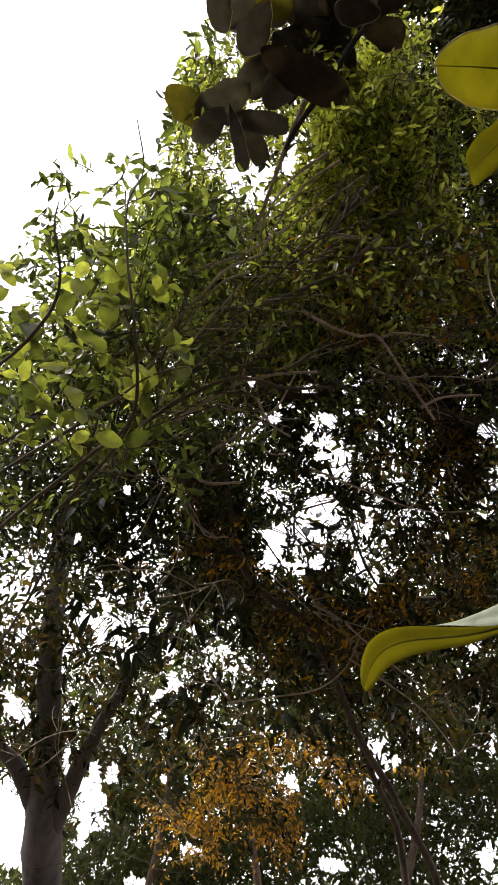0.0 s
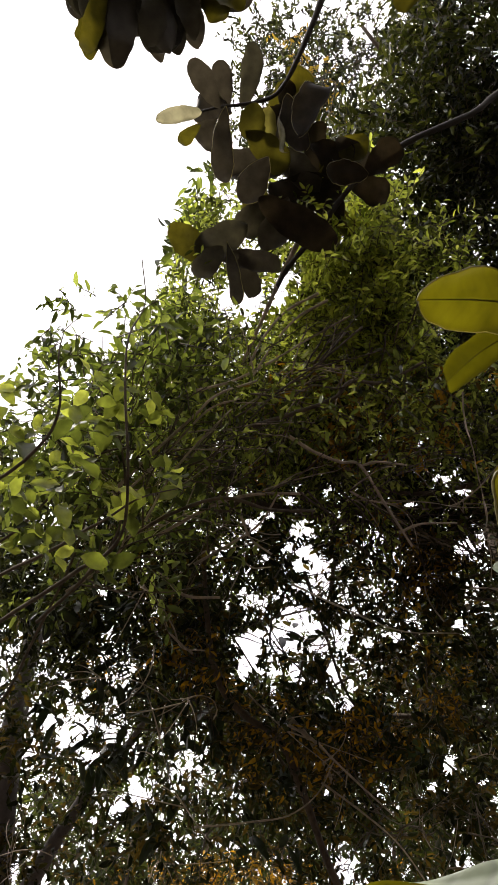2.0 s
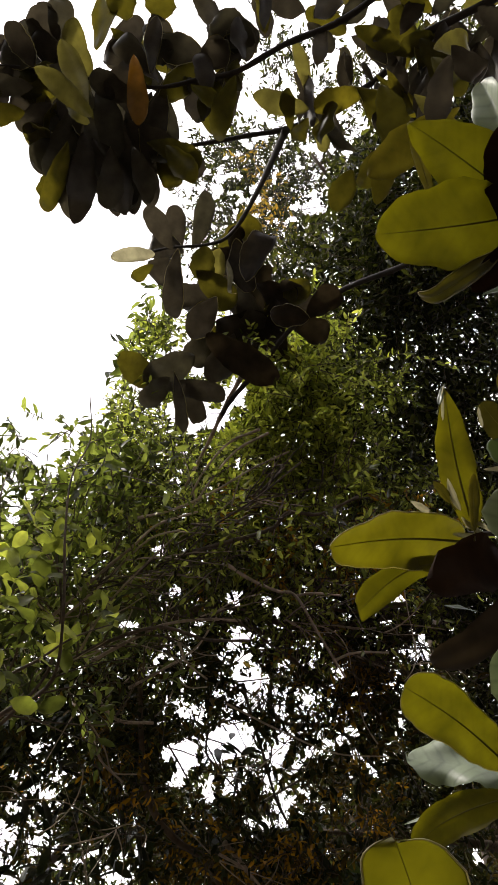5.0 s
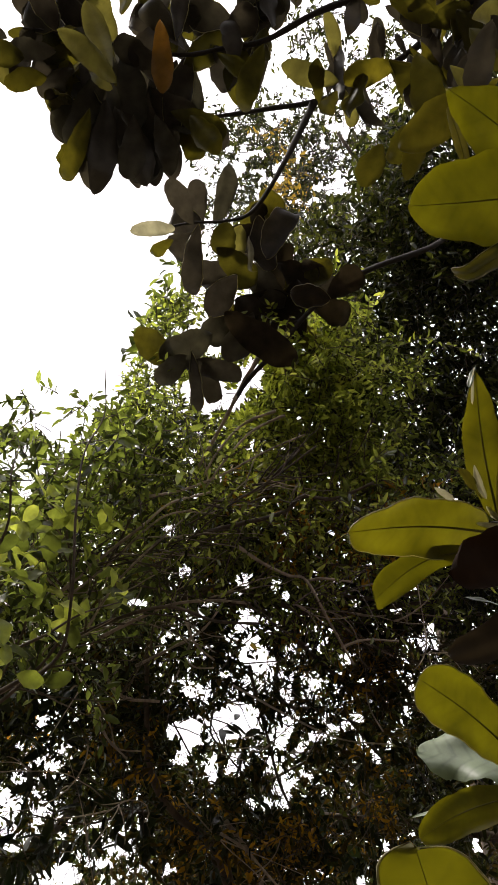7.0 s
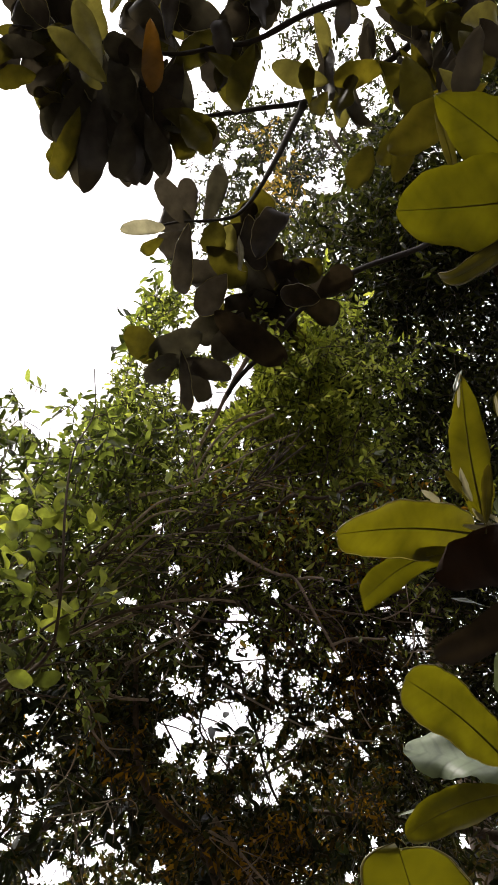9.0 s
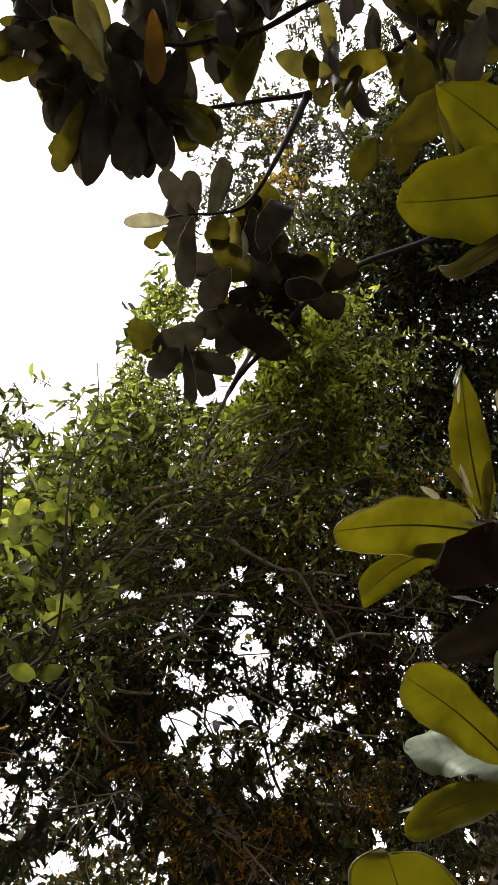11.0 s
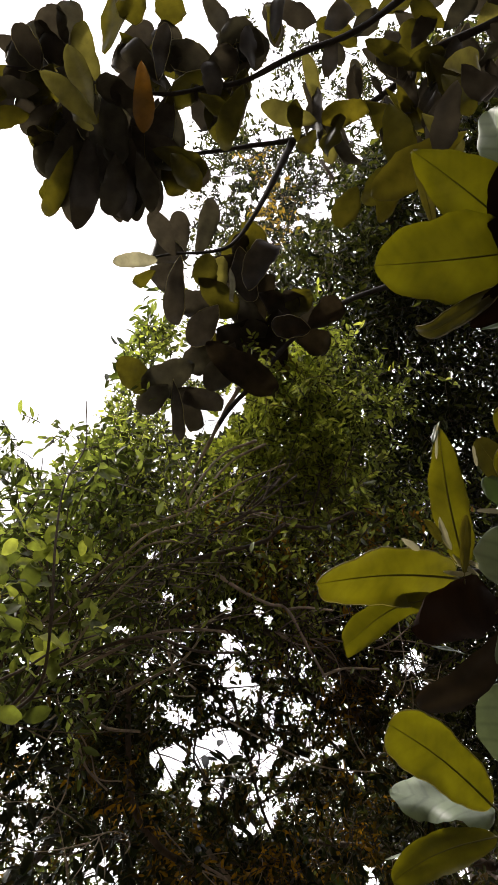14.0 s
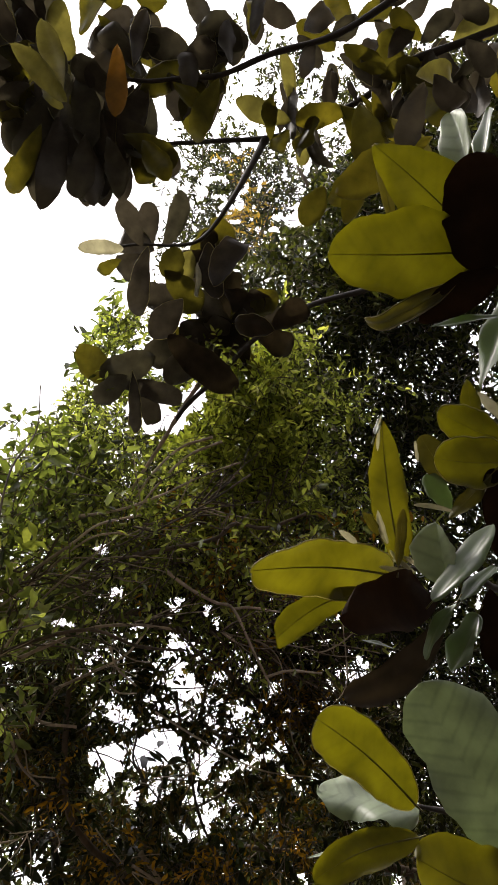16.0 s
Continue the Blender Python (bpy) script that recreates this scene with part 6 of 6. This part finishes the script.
leaf(b, (0.083, 0.983, 3.853), (-0.085, 1.010, 3.919), 0.093, 64, "R")
leaf(b, (0.155, 1.071, 3.808), (0.130, 1.198, 3.732), 0.080, 23, "U")
leaf(b, (0.103, 0.906, 3.957), (-0.004, 1.007, 3.931), 0.101, 14, "R")
leaf(b, (0.229, 0.946, 3.809), (0.225, 0.823, 3.893), 0.093, 27, "U")
b = bough([(2.421, 0.412, 4.378), (1.066, 0.687, 4.120), (0.749, 0.774, 3.923), (0.522, 0.839, 3.812), (0.353, 0.934, 3.697), (0.223, 1.063, 3.561), (0.147, 1.142, 3.496), (0.102, 1.210, 3.438)], 0.012, 0.008, "broken-off grey lower bough")
b = bough([(1.552, -0.097, 3.001), (0.583, -0.007, 2.543), (0.443, 0.008, 2.478), (0.379, 0.002, 2.442)], 0.007, 0.003, "near twig")
leaf(b, (0.384, 0.003, 2.454), (0.203, 0.035, 2.423), 0.108, 34, "T", early=0.5, late=0.55, wave=0.05, fold=0.06, bow=-0.01)
leaf(b, (0.398, 0.001, 2.492), (0.248, -0.058, 2.573), 0.089, -4, "T", early=0.55, late=0.85, wave=0.1, fold=0.16)
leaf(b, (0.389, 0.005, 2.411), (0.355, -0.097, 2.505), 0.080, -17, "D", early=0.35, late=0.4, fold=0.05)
leaf(b, (0.368, -0.064, 2.554), (0.351, -0.102, 2.643), 0.049, 134, "S", early=0.5, late=0.55, fold=0.75, wave=0.06)
leaf(b, (0.391, -0.064, 2.563), (0.401, -0.120, 2.649), 0.030, 100, "G", early=0.5, late=0.6, fold=0.6)
leaf(b, (0.367, 0.016, 2.406), (0.266, 0.092, 2.361), 0.027, 64, "O", early=0.8, late=0.35, fold=0.3, curl=0.5, margin=1, hook=-0.8)
leaf(b, (0.403, -0.002, 2.401), (0.324, 0.068, 2.370), 0.043, 34, "D", early=0.5, late=0.6)
leaf(b, (0.420, 0.040, 2.375), (0.349, 0.084, 2.391), 0.015, -92, "G", early=0.6, late=0.6, fold=0.5)
leaf(b, (0.433, 0.016, 2.420), (0.401, 0.100, 2.301), 0.042, -94, "G", early=0.55, late=0.7, fold=0.4)
leaf(b, (0.432, -0.007, 2.466), (0.444, -0.080, 2.553), 0.058, -33, "D")
leaf(b, (0.400, 0.016, 2.905), (0.287, 0.123, 2.889), 0.071, 31, "O")
leaf(b, (0.325, 0.026, 3.071), (0.360, 0.099, 3.002), 0.066, -5, "O")
leaf(b, (0.339, -0.090, 2.768), (0.329, -0.022, 2.712), 0.041, 19, "R")
leaf(b, (0.313, 0.043, 2.593), (0.285, -0.012, 2.672), 0.020, 24, "O")
b = bough([(1.707, 0.566, 2.470), (0.684, 0.411, 2.272), (0.514, 0.365, 2.238), (0.441, 0.355, 2.235), (0.385, 0.356, 2.232)], 0.007, 0.003, "near twig")
leaf(b, (0.393, 0.380, 2.237), (0.174, 0.311, 2.152), 0.078, 35, "T", early=0.42, late=0.46, wave=0.09, fold=0.04, bow=0.03, margin=1)
leaf(b, (0.411, 0.380, 2.193), (0.232, 0.412, 2.134), 0.043, 46, "T", early=1.0, late=0.18, wave=0.07, fold=0.15, bow=0.16)
leaf(b, (0.385, 0.337, 2.222), (0.291, 0.147, 2.269), 0.047, -11, "T", early=0.62, late=0.85, wave=0.12, fold=0.25, bow=-0.02)
leaf(b, (0.294, 0.177, 2.246), (0.291, 0.146, 2.276), 0.006, 34, "P", early=0.6, late=0.9)
leaf(b, (0.287, 0.162, 2.257), (0.295, 0.148, 2.281), 0.009, 96, "G", early=0.6, late=0.9)
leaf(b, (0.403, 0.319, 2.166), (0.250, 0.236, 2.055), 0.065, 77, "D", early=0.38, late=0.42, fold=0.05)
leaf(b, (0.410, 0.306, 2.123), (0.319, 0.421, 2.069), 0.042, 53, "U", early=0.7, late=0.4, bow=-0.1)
leaf(b, (0.367, 0.362, 2.110), (0.322, 0.356, 2.111), 0.008, -66, "G", fold=0.4)
leaf(b, (0.353, 0.192, 2.259), (0.345, 0.174, 2.276), 0.006, 33, "P", early=0.6, late=0.7, fold=0.4)
leaf(b, (0.388, 0.330, 2.214), (0.358, 0.313, 2.221), 0.007, 30, "P")
leaf(b, (0.382, 0.334, 2.211), (0.349, 0.331, 2.207), 0.007, 51, "P")
leaf(b, (0.397, 0.326, 2.215), (0.375, 0.315, 2.216), 0.006, 35, "P")
leaf(b, (0.393, 0.332, 2.210), (0.364, 0.321, 2.213), 0.005, 38, "P")
leaf(b, (0.378, 0.201, 2.193), (0.341, 0.205, 2.197), 0.006, 44, "P")
leaf(b, (0.334, 0.249, 2.156), (0.334, 0.217, 2.201), 0.013, -23, "O")
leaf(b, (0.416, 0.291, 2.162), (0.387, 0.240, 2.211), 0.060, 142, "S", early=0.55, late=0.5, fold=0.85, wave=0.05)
leaf(b, (0.377, 0.272, 2.119), (0.443, 0.213, 2.196), 0.043, 74, "G", early=0.6, late=0.5, fold=0.35, wave=0.06)
leaf(b, (0.414, 0.272, 2.125), (0.460, 0.255, 2.170), 0.026, 59, "G", early=0.5, late=0.5, fold=0.5)
leaf(b, (0.408, 0.275, 2.123), (0.381, 0.322, 2.075), 0.023, -86, "G", early=0.6, late=0.7, fold=0.3, bow=-0.12)
leaf(b, (0.440, 0.286, 2.121), (0.417, 0.334, 2.072), 0.040, -88, "G", early=0.5, late=0.5, fold=0.5)
leaf(b, (0.469, 0.296, 2.147), (0.494, 0.353, 2.093), 0.045, 12, "D")
leaf(b, (0.462, 0.166, 2.259), (0.375, 0.190, 2.269), 0.063, 48, "T", early=0.5, late=0.5, wave=0.08, fold=0.12, margin=1)
leaf(b, (0.466, 0.165, 2.299), (0.382, 0.162, 2.331), 0.047, 21, "T", early=0.5, late=0.5, wave=0.06, margin=1)
leaf(b, (0.441, 0.183, 2.249), (0.401, 0.233, 2.214), 0.022, 68, "O", early=0.6, late=0.7)
leaf(b, (0.419, 0.229, 2.281), (0.374, 0.203, 2.325), 0.038, 17, "O", early=0.5, late=0.5)
leaf(b, (0.423, 0.263, 2.264), (0.390, 0.237, 2.292), 0.029, -179, "G")
leaf(b, (0.429, 0.161, 2.323), (0.414, 0.131, 2.365), 0.024, -10, "T", early=0.6, late=0.8)
leaf(b, (0.463, 0.151, 2.325), (0.431, 0.140, 2.354), 0.013, 18, "P")
leaf(b, (0.462, 0.240, 2.196), (0.441, 0.177, 2.254), 0.031, -16, "D")
leaf(b, (0.300, 0.283, 2.197), (0.275, 0.275, 2.206), 0.009, 34, "P", early=0.5, late=0.9)
leaf(b, (0.334, 0.270, 2.191), (0.315, 0.243, 2.218), 0.009, 2, "P", early=0.6, late=0.8, fold=0.5)
leaf(b, (0.323, 0.268, 2.201), (0.298, 0.248, 2.216), 0.012, 16, "O", early=0.6, late=0.7)
b = bough([(1.702, 1.106, 2.076), (0.701, 0.744, 2.064), (0.576, 0.686, 2.058), (0.510, 0.661, 2.053)], 0.007, 0.003, "near twig")
leaf(b, (0.499, 0.642, 2.045), (0.315, 0.519, 2.093), 0.078, 49, "T", early=0.5, late=0.3, wave=0.05, fold=0.08, margin=1)
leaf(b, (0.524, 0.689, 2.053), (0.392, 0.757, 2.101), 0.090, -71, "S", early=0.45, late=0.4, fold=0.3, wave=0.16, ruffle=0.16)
leaf(b, (0.515, 0.684, 2.019), (0.386, 0.786, 1.984), 0.058, 60, "T", early=0.55, late=0.45, wave=0.08, fold=0.18, bow=0.06)
leaf(b, (0.484, 0.715, 2.032), (0.378, 0.786, 2.012), 0.012, -65, "S", early=0.6, late=0.7, fold=0.4)
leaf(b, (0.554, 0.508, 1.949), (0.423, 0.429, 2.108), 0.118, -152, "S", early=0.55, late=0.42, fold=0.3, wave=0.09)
leaf(b, (0.583, 0.508, 1.890), (0.401, 0.467, 1.921), 0.095, 67, "T", early=0.5, late=0.42, wave=0.08, fold=0.16, bow=-0.04)
leaf(b, (0.526, 0.555, 1.994), (0.493, 0.537, 2.029), 0.023, -142, "S", early=0.5, late=0.5, fold=0.4)
leaf(b, (0.641, 0.862, 1.842), (0.537, 0.882, 1.859), 0.082, 79, "T", early=0.5, late=0.45, wave=0.08, fold=0.15)
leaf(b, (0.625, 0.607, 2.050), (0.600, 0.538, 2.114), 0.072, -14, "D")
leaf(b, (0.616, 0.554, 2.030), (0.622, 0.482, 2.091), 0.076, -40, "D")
b = bough([(0.973, 1.020, 1.635), (0.281, 0.357, 1.726), (0.199, 0.250, 1.727), (0.181, 0.234, 1.730)], 0.007, 0.003, "near twig")
leaf(b, (0.188, 0.252, 1.712), (0.143, 0.152, 1.785), 0.068, 14, "T", early=0.5, late=0.3, wave=0.07, fold=0.1, bow=0.03, margin=1)
leaf(b, (0.190, 0.246, 1.725), (0.220, 0.225, 1.749), 0.032, -77, "D")
b = bough([(0.628, 0.640, 1.806), (0.277, 0.389, 1.676), (0.187, 0.318, 1.639), (0.160, 0.296, 1.627)], 0.007, 0.003, "low twig")
leaf(b, (0.143, 0.313, 1.620), (0.061, 0.366, 1.596), 0.018, 44, "T", early=1.5, late=0.45, fold=0.25, skew=0.17, wave=0.02, ruffle=0.03)
leaf(b, (0.160, 0.297, 1.625), (0.092, 0.332, 1.618), 0.016, -65, "S", early=0.6, late=1.4, fold=0.2, wave=0.04)
leaf(b, (0.165, 0.304, 1.624), (0.182, 0.329, 1.605), 0.014, -5, "D")
